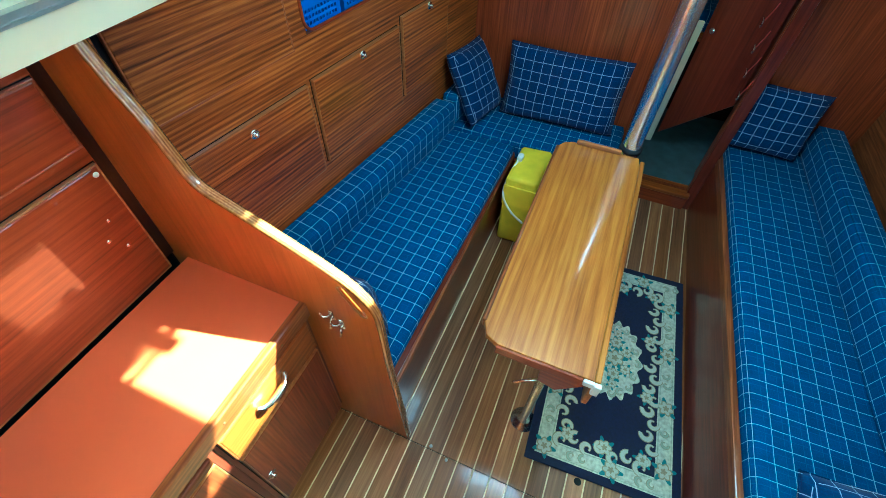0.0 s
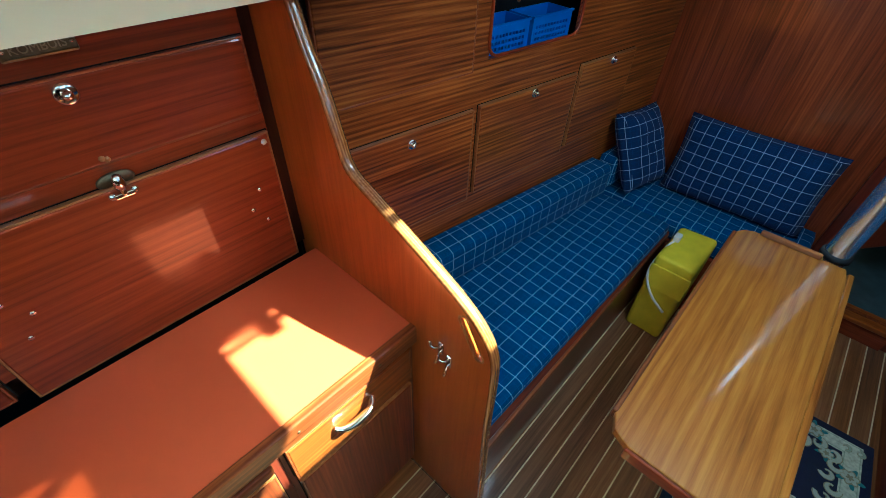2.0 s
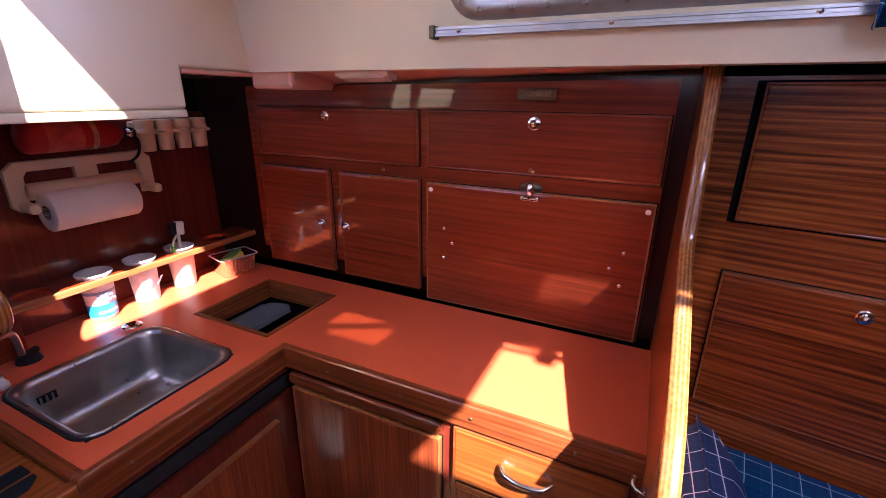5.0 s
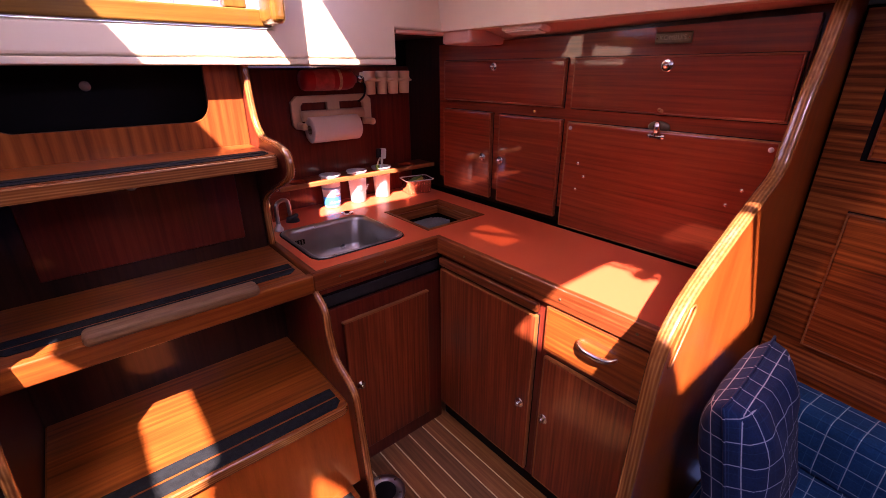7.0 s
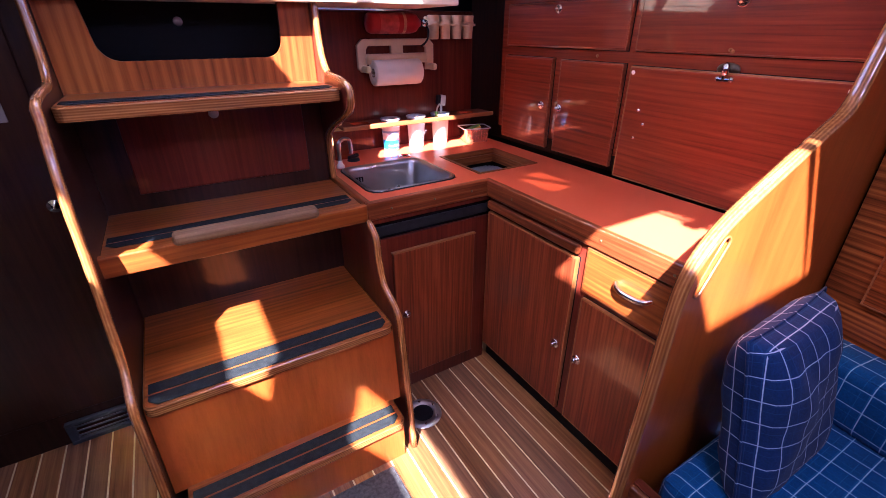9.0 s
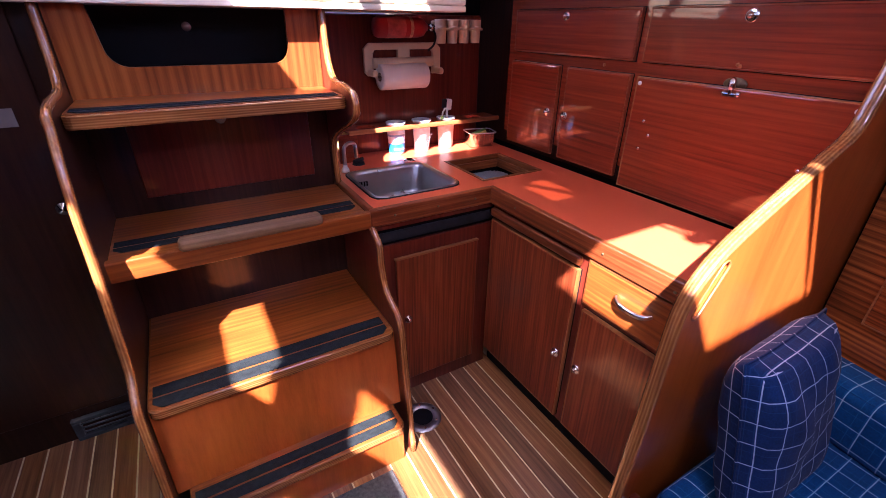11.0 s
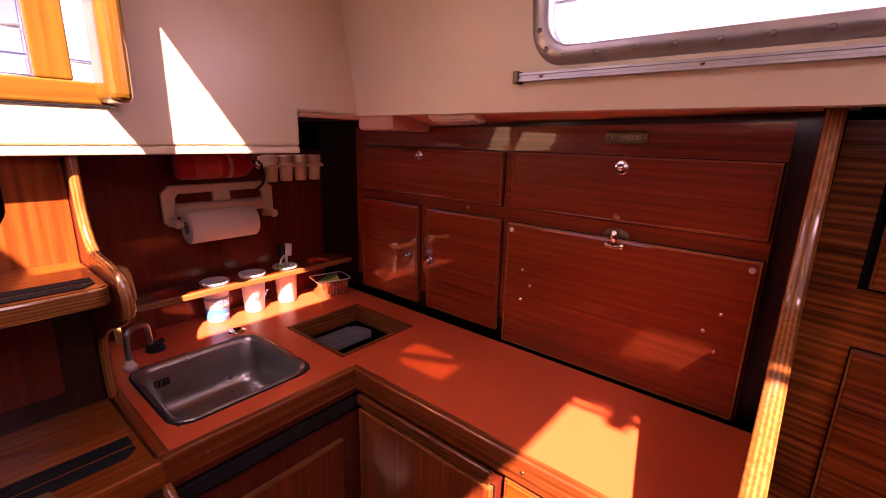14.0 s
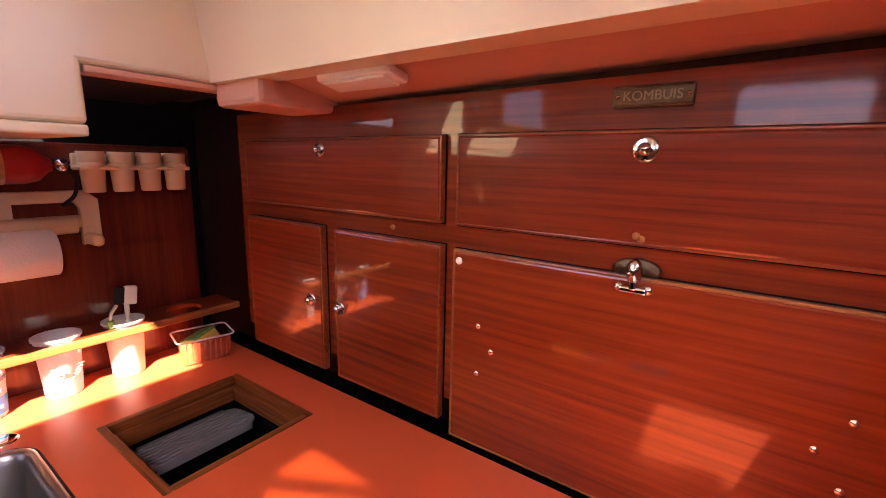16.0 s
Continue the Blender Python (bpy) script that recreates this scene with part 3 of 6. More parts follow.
for x in (0.122, 0.741):
    part("button", lathe([(0.0001, 0.006), (0.005, 0.005), (0.007, 0.002), (0.007, -0.001)], 14, Matrix.Translation((x, -0.015, 1.240)) @ pose(0, 0, 0, 90)), WHITE, flap, "small white button", True)
for x, z in ((0.168, 1.119), (0.197, 1.074), (0.168, 1.022), (0.699, 1.122), (0.668, 1.073), (0.699, 1.027)):
    part("screw", lathe([(0.0001, 0.002), (0.005, 0.0015), (0.006, -0.001)], 10, Matrix.Translation((x, -0.015, z)) @ pose(0, 0, 0, 90)), CHROME, flap, "small screw head", True)
# latch on the flap
lm = Matrix.Translation((0.434, -0.004, 1.270)) @ pose(0, 0, 0, 90)
latch = part("latch_plate", moved(lathe([(0.0001, 0.004), (0.026, 0.004), (0.030, 0.001), (0.030, 0)], 24), lm @ Matrix.Diagonal((1.15, 0.6, 1, 1))), BRASS, wallcab, "oval bronze latch plate", True)
part("latch_knob", moved(lathe([(0.0001, 0.020), (0.012, 0.018), (0.016, 0.012), (0.012, 0.006), (0.012, 0)], 18), lm @ Matrix.Translation((0, 0, 0.004)) @ Matrix.Diagonal((0.75, 1.25, 1, 1))), CHROME, latch, "polished turn latch", True)
part("latch_hook", merged(box((0.4285, -0.024, 1.240), (0.4395, -0.014, 1.268), 0.004, 3), box((0.414, -0.023, 1.236), (0.454, -0.015, 1.247), 0.004, 3)), CHROME, latch, "polished latch keep")
for x in (0.414, 0.454):
    part("latch_ear", lathe([(0.0001, 0.004), (0.006, 0.003), (0.008, -0.001)], 14, Matrix.Translation((x, -0.016, 1.243)) @ pose(0, 0, 0, 90)), CHROME, latch, "", True)
for x, z in ((0.437, 1.318), (-0.06, 1.285), (0.430, 1.322)):
    part("plug", lathe([(0.0001, 0.0015), (0.006, 0.001), (0.006, -0.001)], 10, Matrix.Translation((x, -0.0135 if z > 1.3 else -0.001, z)) @ pose(0, 0, 0, 90)), PALE_X, wallcab, "small wooden plug", True)

# name plate
plate = thing("name_plate", GAL @ Matrix.Translation((0.430, 0.015, 1.521)), "small cast bronze name plate on the cabinet", "sign")
part("plate", box((-0.053, -0.006, -0.0155), (0.053, 0.0, 0.0155), 0.003), BRASS, plate)
part("rim", merged(box((-0.050, -0.008, 0.010), (0.050, -0.005, 0.0125), 0.001), box((-0.050, -0.008, -0.0125), (0.050, -0.005, -0.010), 0.001)), BRASS, plate)


def lettering(name, text, size, material, parent, m, depth=0.0008, label=""):
    cu = bpy.data.curves.new(name, "FONT")
    cu.body, cu.size, cu.extrude, cu.align_x, cu.align_y = text, size, depth, "CENTER", "CENTER"
    tmp = bpy.data.objects.new(name, cu)
    me = bpy.data.meshes.new_from_object(tmp)
    bpy.data.objects.remove(tmp)
    me.transform(m)
    me.materials.append(material)
    ob = new(name, me)
    ob.parent = parent
    return tagged(ob, label)


LETTER = plain("worn_bronze_letters", (0.34, 0.27, 0.17), 0.4, 0.9)
lettering("lettering", "KOMBUIS", 0.0185, LETTER, plate, Matrix.Translation((0, -0.0065, 0)) @ pose(0, 0, 0, 90), 0.0012)
for x in (-0.046, 0.046):
    part("screw", lathe([(0.0001, 0.003), (0.003, 0.002), (0.0035, 0)], 10, Matrix.Translation((x, -0.006, 0)) @ pose(0, 0, 0, 90)), CHROME, plate, "", True)

# ---- galley: worktop ----
worktop = thing("worktop", Matrix.Translation((0, 0, 0)), "L-shaped orange-red laminate worktop with mahogany edging", "worktop")
bm = holed((-1.19, AFT, 0.83), (-0.775, 0.815, 0.86), [(-1.085, -0.775, -0.50, -0.185)], 2)
bm2 = holed((-0.775, AFT, 0.83), (-0.285, -0.115, 0.86), [(-0.675, -0.325, -0.535, -0.195)], 2)
part("top", merged(bm, bm2), LAMINATE, worktop)
part("edging", merged(box((-0.776, -0.118, 0.80), (-0.752, 0.825, 0.866), 0.006, 3)), TRIM_WOOD, worktop, "worn mahogany edging")
part("edging", merged(box((-0.756, -0.120, 0.80), (-0.262, -0.098, 0.866), 0.006, 3)), TRIM_X, worktop, "worn mahogany edging")
part("edging", box((-0.2845, AFT + 0.002, 0.80), (-0.2625, -0.1205, 0.864), 0.005, 3), TRIM_WOOD, worktop, "worn mahogany edging")
for y in (0.05, 0.27, 0.45, 0.68):
    part("screw", lathe([(0.0001, 0.002), (0.004, 0.001), (0.0045, 0)], 10, Matrix.Translation((-0.752, y, 0.833)) @ pose(0, 0, 0, 0, 90)), BRASS, worktop, "", True)
for x in (-0.35, -0.52, -0.68):
    part("screw", lathe([(0.0001, 0.002), (0.004, 0.001), (0.0045, 0)], 10, Matrix.Translation((x, -0.098, 0.833)) @ pose(0, 0, 0, -90)), BRASS, worktop, "", True)

# icebox well in the worktop
well = thing("icebox_well", Matrix.Translation((-0.93, -0.34, 0.86)), "open worktop well with a worn wooden rim", "icebox")
hx, hy = 0.155, 0.157
for z0, z1, inset, w in ((-0.028, 0.003, 0.0, 0.016), (-0.055, -0.018, 0.016, 0.012)):
    for nm, lo, hi, mt in (("rim", (-hx + inset, -hy + inset, z0), (-hx + inset + w, hy - inset, z1), ICE_RIM), ("rim", (hx - inset - w, -hy + inset, z0), (hx - inset, hy - inset, z1), ICE_RIM),
                           ("rim", (-hx + inset + w, -hy + inset, z0), (hx - inset - w, -hy + inset + w, z1), ICE_RIM_X), ("rim", (-hx + inset + w, hy - inset - w, z0), (hx - inset - w, hy - inset, z1), ICE_RIM_X)):
        part(nm, box(lo, hi, 0.003), mt, well)
part("liner", merged(box((-hx, -hy, -0.36), (hx, hy, -0.34), 0), box((-hx - 0.01, -hy, -0.36), (-hx, hy, -0.056), 0), box((hx, -hy, -0.36), (hx + 0.01, hy, -0.056), 0),
                     box((-hx, -hy - 0.01, -0.36), (hx, -hy, -0.056), 0), box((-hx, hy, -0.36), (hx, hy + 0.01, -0.056), 0)), DARK, well, "dark icebox liner")
GREY = plain("grey_plastic", (0.17, 0.18, 0.185), 0.5)
tray = thing("ribbed_tray", Matrix.Translation((-0.935, -0.428, 0.782)) @ pose(0, 0, 0, 7, 0, 0), "grey ribbed plastic tray leaning in the icebox", "tray")
out = [(0.130 * c, 0.067 * s) for c, s in ((math.copysign(abs(math.cos(a)) ** 0.45, math.cos(a)), math.copysign(abs(math.sin(a)) ** 0.45, math.sin(a))) for a in [2 * math.pi * k / 40 for k in range(40)])]
part("plate", prism(out, -0.004, 0.004, "xy", 0.002), GREY, tray)
for k in range(8):
    w = 0.120 - 0.022 * (abs(k - 3.5) / 3.5) ** 3
    part("rib", box((-w, -0.058 + k * 0.0152, 0.004), (w, -0.052 + k * 0.0152, 0.010), 0.002), GREY, tray)
part("lip", box((-0.105, 0.0645, -0.012), (0.105, 0.0685, 0.008), 0.0015), GREY, tray, "thin folded front lip")

# sink
sink = thing("sink", Matrix.Translation((-0.50, -0.365, 0.86)), "rectangular stainless steel sink set in the worktop", "sink")


def rounded(hx, hy, r, z, n=7):
    pts = []
    for cx, cy, a0 in ((hx - r, hy - r, 0), (-hx + r, hy - r, 90), (-hx + r, -hy + r, 180), (hx - r, -hy + r, 270)):
        for k in range(n):
            a = radians(a0 + 90 * k / (n - 1))
            pts.append((cx + r * math.cos(a), cy + r * math.sin(a), z))
    return pts


def skin(loops, cap=True):
    bm, rings = bmesh.new(), []
    for lp in loops:
        rings.append([bm.verts.new(p) for p in lp])
    for A, B in zip(rings, rings[1:]):
        for k in range(len(A)):
            bm.faces.new((A[k], A[(k + 1) % len(A)], B[(k + 1) % len(A)], B[k]))
    if cap:
        bm.faces.new(rings[-1])
    bmesh.ops.recalc_face_normals(bm, faces=bm.faces[:])
    return bm


sx, sy = 0.182, 0.176
part("basin", skin([rounded(sx, sy, 0.05, 0.001), rounded(sx, sy, 0.05, 0.005), rounded(sx - 0.006, sy - 0.006, 0.046, 0.0065), rounded(sx - 0.014, sy - 0.014, 0.042, 0.003), rounded(sx - 0.020, sy - 0.020, 0.045, -0.012),
                    rounded(sx - 0.030, sy - 0.030, 0.05, -0.10), rounded(sx - 0.036, sy - 0.036, 0.05, -0.128), rounded(sx - 0.055, sy - 0.055, 0.05, -0.140)]), STEEL, sink, "", True)
dr = part("drain", lathe([(0.0001, 0.0015), (0.020, 0.0015), (0.026, 0.004), (0.034, 0.0045), (0.038, 0.0005)], 28, Matrix.Translation((0.078, 0.072, -0.139))), CHROME, sink, "round steel drain", True)
for k in range(10):
    a = 2 * math.pi * k / 10
    part("drain_hole", lathe([(0.0001, 0.0004), (0.0032, 0.0003), (0.0034, 0.0)], 8, Matrix.Translation((0.078 + 0.0135 * math.cos(a), 0.072 + 0.0135 * math.sin(a), -0.1372))), DARK, dr)
part("seal", tube(rounded(sx + 0.002, sy + 0.002, 0.052, 0.0012), 0.0032, 6, True, False), RUBBER, sink, "dark sealing bead round the rim", True)
ov = part("overflow", box((0.088, -0.151, -0.060), (0.128, -0.147, -0.038), 0.003), DARK, sink, "dark overflow slots")
for k in range(3):
    part("slot", box((0.096 + k * 0.012, -0.1465, -0.058), (0.101 + k * 0.012, -0.1445, -0.040), 0.001), STEEL, ov)

# hand pump tap
tap = thing("tap", Matrix.Translation((-0.336, -0.562, 0.86)), "small white and steel swan-neck hand pump tap", "tap")
part("base", lathe([(0.0001, 0), (0.017, 0.0), (0.016, 0.012), (0.010, 0.02), (0.009, 0.03)], 18), WHITE, tap, "white plastic collar", True)
part("spout", tube(smooth_line([(0, 0, 0.02), (0, 0, 0.085), (-0.006, -0.004, 0.104), (-0.03, -0.02, 0.112), (-0.056, -0.037, 0.104), (-0.064, -0.043, 0.085), (-0.066, -0.044, 0.04)], 6), 0.0078, 12), STEEL, tap, "", True)
valve = thing("foot_valve", Matrix.Translation((-0.423, -0.642, 0.86)), "small black valve knob on the worktop", "valve")
part("base", lathe([(0.0001, 0.012), (0.024, 0.010), (0.028, 0.0)], 18), RUBBER, valve, "", True)
part("lever", moved(box((-0.032, -0.008, 0.010), (0.032, 0.008, 0.026), 0.006, 3), pose(0, 0, 0, 0, 0, 30)), RUBBER, valve)
filler = thing("sink_plug", Matrix.Translation((-0.65, -0.595, 0.86)), "round chrome deck filler cap on the worktop", "filler cap")
part("cap", lathe([(0.0001, 0.004), (0.02, 0.004), (0.026, 0.002), (0.027, 0)], 22), CHROME, filler, "", True)

# ---- galley: base cabinets ----
BASE = Matrix.Translation((-0.772, 0, 0)) @ Matrix(((0, -1, 0, 0), (1, 0, 0, 0), (0, 0, 1, 0), (0, 0, 0, 1)))


def pull(parent, x, z, y):
    """A cast chrome bow handle."""
    pts = smooth_line([(x - 0.058, y, z + 0.006), (x - 0.045, y - 0.014, z), (x - 0.02, y - 0.022, z - 0.003), (x + 0.02, y - 0.022, z - 0.003), (x + 0.045, y - 0.014, z), (x + 0.058, y, z + 0.006)], 5)
    part("handle", tube(pts, lambda s: 0.009 + 0.005 * math.sin(math.pi * s), 12, flat=0.7), CHROME, parent, "cast chrome bow handle", True)


c1 = thing("base_cabinet", BASE, "mahogany galley base cabinet with one tall door", "cabinet", "galley base cabinets")
part("carcass", holed((-0.10, 0.0, 0.085), (0.395, 0.02, 0.80), [(-0.083, 0.366, 0.11, 0.733)], 1), MAHOGANY_V, c1)
# Black block stands for the shade inside, as in the drawer cabinet below.
part("back", box((-0.10, 0.012, 0.09), (0.395, 0.4, 0.82), 0), DARK, c1, "black block for the shade inside the cabinet")
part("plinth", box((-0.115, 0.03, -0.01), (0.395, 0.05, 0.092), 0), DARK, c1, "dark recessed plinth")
d = leaf(c1, -0.085, 0.368, 0.108, 0.735, SAPELE_V, -0.001, 0.016, "door", PALE_V)
knob(d, 0.335, 0.385, -0.017)
part("rail", box((-0.095, -0.022, 0.752), (0.375, 0.0, 0.786), 0.010, 4), TRIM_X, c1, "rounded wooden finger rail")
c2 = thing("base_cabinet", BASE, "mahogany galley base cabinet with a drawer over a door", "cabinet", "galley base cabinets")
part("carcass", holed((0.396, 0.0, 0.085), (0.815, 0.02, 0.80), [(0.418, 0.78, 0.11, 0.61), (0.418, 0.78, 0.65, 0.785)], 1), MAHOGANY_V, c2)
part("back", box((0.396, 0.012, 0.09), (0.815, 0.4, 0.82), 0), DARK, c2, "black block for the shade inside the cabinet")
part("plinth", box((0.396, 0.03, -0.01), (0.815, 0.05, 0.092), 0), DARK, c2, "dark recessed plinth")
d = leaf(c2, 0.412, 0.783, 0.645, 0.790, SAPELE_X, -0.001, 0.018, "drawer_front", TRIM_X)
pull(d, 0.585, 0.728, -0.019)
d = leaf(c2, 0.416, 0.783, 0.108, 0.612, SAPELE_V, -0.001, 0.016, "door", PALE_V)
knob(d, 0.436, 0.385, -0.017)
SINKF = Matrix.Translation((0, -0.122, 0))
c3 = thing("base_cabinet", SINKF, "mahogany sink cabinet with a single door", "cabinet", "galley base cabinets")
part("carcass", merged(box((-0.775, 0.0, 0.0), (-0.262, 0.012, 0.715), 0), box((-0.775, 0, 0.78), (-0.262, 0.012, 0.80), 0)), MAHOGANY_V, c3)
# Black backing paints the shade inside the vent gap.
part("vent_slot", box((-0.74, -0.02, 0.715), (-0.30, -0.002, 0.78), 0), DARK, c3, "black backing for the shade in the vent gap")
part("vent_rail", box((-0.775, 0.001, 0.728), (-0.285, 0.010, 0.765), 0.003), RUBBER, c3, "black vent strip")
door_s = part("door", box((-0.700, 0.012, 0.075), (-0.345, 0.028, 0.655), 0.004), SAPELE_V, c3)
part("lipping", box((-0.704, 0.013, 0.654), (-0.341, 0.029, 0.661), 0.002), PALE_X, door_s, "pale edge lipping")
km = Matrix.Translation((-0.385, 0.028, 0.385)) @ pose(0, 0, 0, -90)
part("knob", lathe([(0.0001, 0.018), (0.008, 0.016), (0.009, 0.01), (0.006, 0.006), (0.016, 0.004), (0.017, 0)], 18, km), CHROME, door_s, "chrome push-button catch", True)

# ---- partition between galley and saloon ----
line = smooth_line([(-0.462, 0.0, 0), (-0.485, 0.35, 0), (-0.503, 0.64, 0), (-0.510, 0.87, 0), (-0.520, 0.955, 0), (-0.555, 1.015, 0), (-0.62, 1.066, 0), (-0.745, 1.128, 0), (-0.88, 1.19, 0), (-0.965, 1.232, 0), (-0.995, 1.30, 0), (-1.025, 1.39, 0), (-1.065, 1.475, 0), (-1.108, 1.597, 0)], 5)
edge = [(p.x, p.y) for p in line]
partition = thing("partition", pose(0, 0.806, 0), "curved varnished orange-brown plywood partition with a hand slot", "partition")
slot_c, slot_d = Vector((-0.580, 0.978)), Vector((0.5, -0.85)).normalized()
bm = prism(edge + [(-1.26, 1.6), (-1.26, 0.0)], 0.0, 0.026, "xz")
pb = part("panel", bm, BULKHEAD, partition)
cut = []
for k in range(24):
    a = 2 * math.pi * k / 24
    e = math.copysign(0.050, math.cos(a))
    q = slot_c + slot_d * (e + 0.014 * math.cos(a)) + Vector((-slot_d.y, slot_d.x)) * 0.014 * math.sin(a)
    cut.append((q.x, q.y))
cutter = part("cutter", prism(cut, -0.05, 0.08, "xz"), BULKHEAD, partition)
md = pb.modifiers.new("slot", "BOOLEAN")
md.object, md.solver = cutter, "EXACT"
bpy.context.view_layer.update()
me = bpy.data.meshes.new_from_object(pb.evaluated_get(bpy.context.evaluated_depsgraph_get()))
pb.modifiers.clear()
pb.data = me
bpy.data.objects.remove(cutter)
# rounded pale edging along the free edge, and round the slot
bm, rings = bmesh.new(), []
for q, p in enumerate(line):
    a, b = line[max(0, q - 1)], line[min(len(line) - 1, q + 1)]
    nrm = Vector((-(b - a).y, (b - a).x, 0)).normalized() * -1
    rings.append([bm.verts.new((p.x + nrm.x * o, h, p.y + nrm.y * o)) for o, h in ((-0.004, -0.0015), (0.002, -0.001), (0.005, 0.005), (0.006, 0.013), (0.005, 0.021), (0.002, 0.027), (-0.004, 0.0275))])
for A, B in zip(rings, rings[1:]):
    for k in range(6):
        bm.faces.new((A[k], A[k + 1], B[k + 1], B[k]))
bmesh.ops.recalc_face_normals(bm, faces=bm.faces[:])
part("edging", bm, PLY_PANEL, partition, "rounded pale varnished edge", True)
for h_ in (0.001, 0.025):
    part("slot_rim", tube([(c[0], h_, c[1]) for c in cut], 0.003, 6, True, False), PALE_V, partition, "pale varnished slot edge", True)

# chrome hooks on the galley side of the partition
for hx_, hz_ in ((-0.664, 0.865), (-0.636, 0.835)):
    hook = thing("cabin_hook", Matrix.Translation((hx_, 0.804, hz_)), "small chrome cabin hook screwed to the partition", "hook", "hooks on the partition")
    part("plate", box((-0.008, -0.003, -0.022), (0.008, 0.002, 0.022), 0.003), CHROME, hook)
    part("prong", tube(smooth_line([(0, -0.002, 0.010), (-0.006, -0.016, 0.012), (-0.016, -0.020, 0.016), (-0.022, -0.018, 0.026)], 5), 0.0038, 8), CHROME, hook, "", True)
    part("prong", tube(smooth_line([(0, -0.002, -0.010), (0.004, -0.014, -0.012), (0.006, -0.020, -0.022), (0.004, -0.022, -0.034)], 5), 0.0038, 8), CHROME, hook, "", True)



# ---- companionway steps ----
steps = thing("companionway_steps", Matrix.Translation((0.1, 0, 0)), "varnished mahogany companionway steps with black grip strips", "steps")


def tread(z, x0, x1, front, back, material=SAPELE_X, strips=((0.012, 0.052), (0.060, 0.095)), t=0.030, r=0.03):
    """A plywood step with rounded front corners, a veneered top and two grip strips."""
    def plan(i, f):
        arc = [(x1 - r + (r - i) * math.cos(a), f - r + (r - i) * math.sin(a)) for a in [radians(15 * k) for k in range(7)]]
        return [(x1 - i, back)] + arc + [(x0 + x1 - x, y) for x, y in arc[::-1]] + [(x0 + i, back)]

    tr = part("tread", prism(plan(0.0, front), z - t, z - 0.0015, "xy", 0.004), PLY_TREAD, steps, "layered plywood step edge")
    part("veneer", prism(plan(0.006, front), z - 0.003, z, "xy"), material, tr, "varnished striped top")
    for k, (a, b) in enumerate(strips):
        y1, y0 = front - a, front - b
        c = 0.022 if k == 0 else 0.002
        part("grip_strip", prism([(x0 + 0.018, y0), (x1 - 0.014, y0), (x1 - 0.014, y1 - c), (x1 - 0.014 - c, y1), (x0 + 0.018 + c, y1), (x0 + 0.018, y1 - c)], z - 0.001, z + 0.0018, "xy"), GRIP, tr, "black non-slip strip")
    return tr


SX0, SX1 = -0.352, 0.362
tread(1.215, SX0, SX1, -0.197, -0.46, strips=((0.02, 0.05), (0.06, 0.09)), t=0.038)
t2 = tread(0.852, SX0 - 0.01, SX1 + 0.006, -0.118, -0.46, strips=((0.055, 0.090), (0.098, 0.135)))
part("front_edge", box((SX0 - 0.012, -0.126, 0.800), (SX1 + 0.008, -0.098, 0.860), 0.006, 3), SAPELE_X, t2, "varnished front edge")
bar = part("grab_bar", box((-0.205, -0.142, 0.852), (0.195, -0.088, 0.885), 0.014, 4), WORN_WOOD, t2, "worn pale wooden bar")
tread(0.50, SX0, SX1, 0.090, -0.40, strips=((0.012, 0.055), (0.063, 0.105)))
tread(0.195, SX0 + 0.03, SX1 - 0.03, 0.215, 0.06, strips=((0.012, 0.048), (0.056, 0.090)))
part("riser", moved(box((SX0, -0.01, 0.0), (SX1, 0.01, 0.30), 0), Matrix.Translation((0, 0.092, 0.19)) @ pose(0, 0, 0, 6)), BULKHEAD, steps, "plain orange-brown riser")
part("riser", box((SX0 + 0.03, 0.165, -0.01), (SX1 - 0.03, 0.185, 0.172), 0), BULKHEAD, steps, "plain orange-brown riser")
# Riser, back panel and starboard cheek wear the wood with shade in its colour.
part("riser", box((SX0, -0.41, 0.49), (SX1, -0.392, 0.83), 0), SHADE_WOOD, steps, "riser coloured near-black for its shade")
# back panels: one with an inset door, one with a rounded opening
bk = part("back_panel", box((SX0, -0.475, 0.85), (SX1, -0.457, 1.20), 0), SHADE_WOOD, steps, "mahogany back panel with shade in its colour")
part("inset_door", box((SX0 + 0.07, -0.457, 0.905), (SX1 - 0.10, -0.449, 1.16), 0.004), MAHOGANY_V, bk, "flush engine access door")
part("catch", lathe([(0.0001, 0.004), (0.012, 0.003), (0.016, 0.0)], 16, Matrix.Translation((0.0, -0.449, 1.135)) @ pose(0, 0, 0, -90)), STEEL, bk, "round steel catch", True)
op = [(-0.255, 1.52), (-0.250, 1.36)] + [(-0.20 - 0.05 * math.cos(a), 1.345 - 0.05 * math.sin(a)) for a in [radians(10 * k) for k in range(1, 9)]] + [(-0.2, 1.295), (0.20, 1.295)] + [(0.20 + 0.055 * math.sin(a), 1.350 - 0.055 * math.cos(a)) for a in [radians(10 * k) for k in range(1, 9)]] + [(0.257, 1.36), (0.275, 1.52)]
hood = [(SX0, 1.20), (SX0, 1.52)] + op + [(SX1, 1.52), (SX1, 1.20)]
part("upper_panel", prism(hood, -0.475, -0.457, "xz"), FIGURED_V, steps, "orange-brown panel round a dark opening")
# Black sheet stands for the shade inside the rounded opening.
part("opening_back", box((SX0, -0.62, 1.20), (SX1, -0.61, 1.55), 0), DARK, steps, "black sheet for the shaded space behind the opening")
part("catch", lathe([(0.0001, 0.004), (0.010, 0.003), (0.014, 0.0)], 16, Matrix.Translation((0.03, -0.609, 1.40)) @ pose(0, 0, 0, -90)), STEEL, steps, "round steel catch", True)
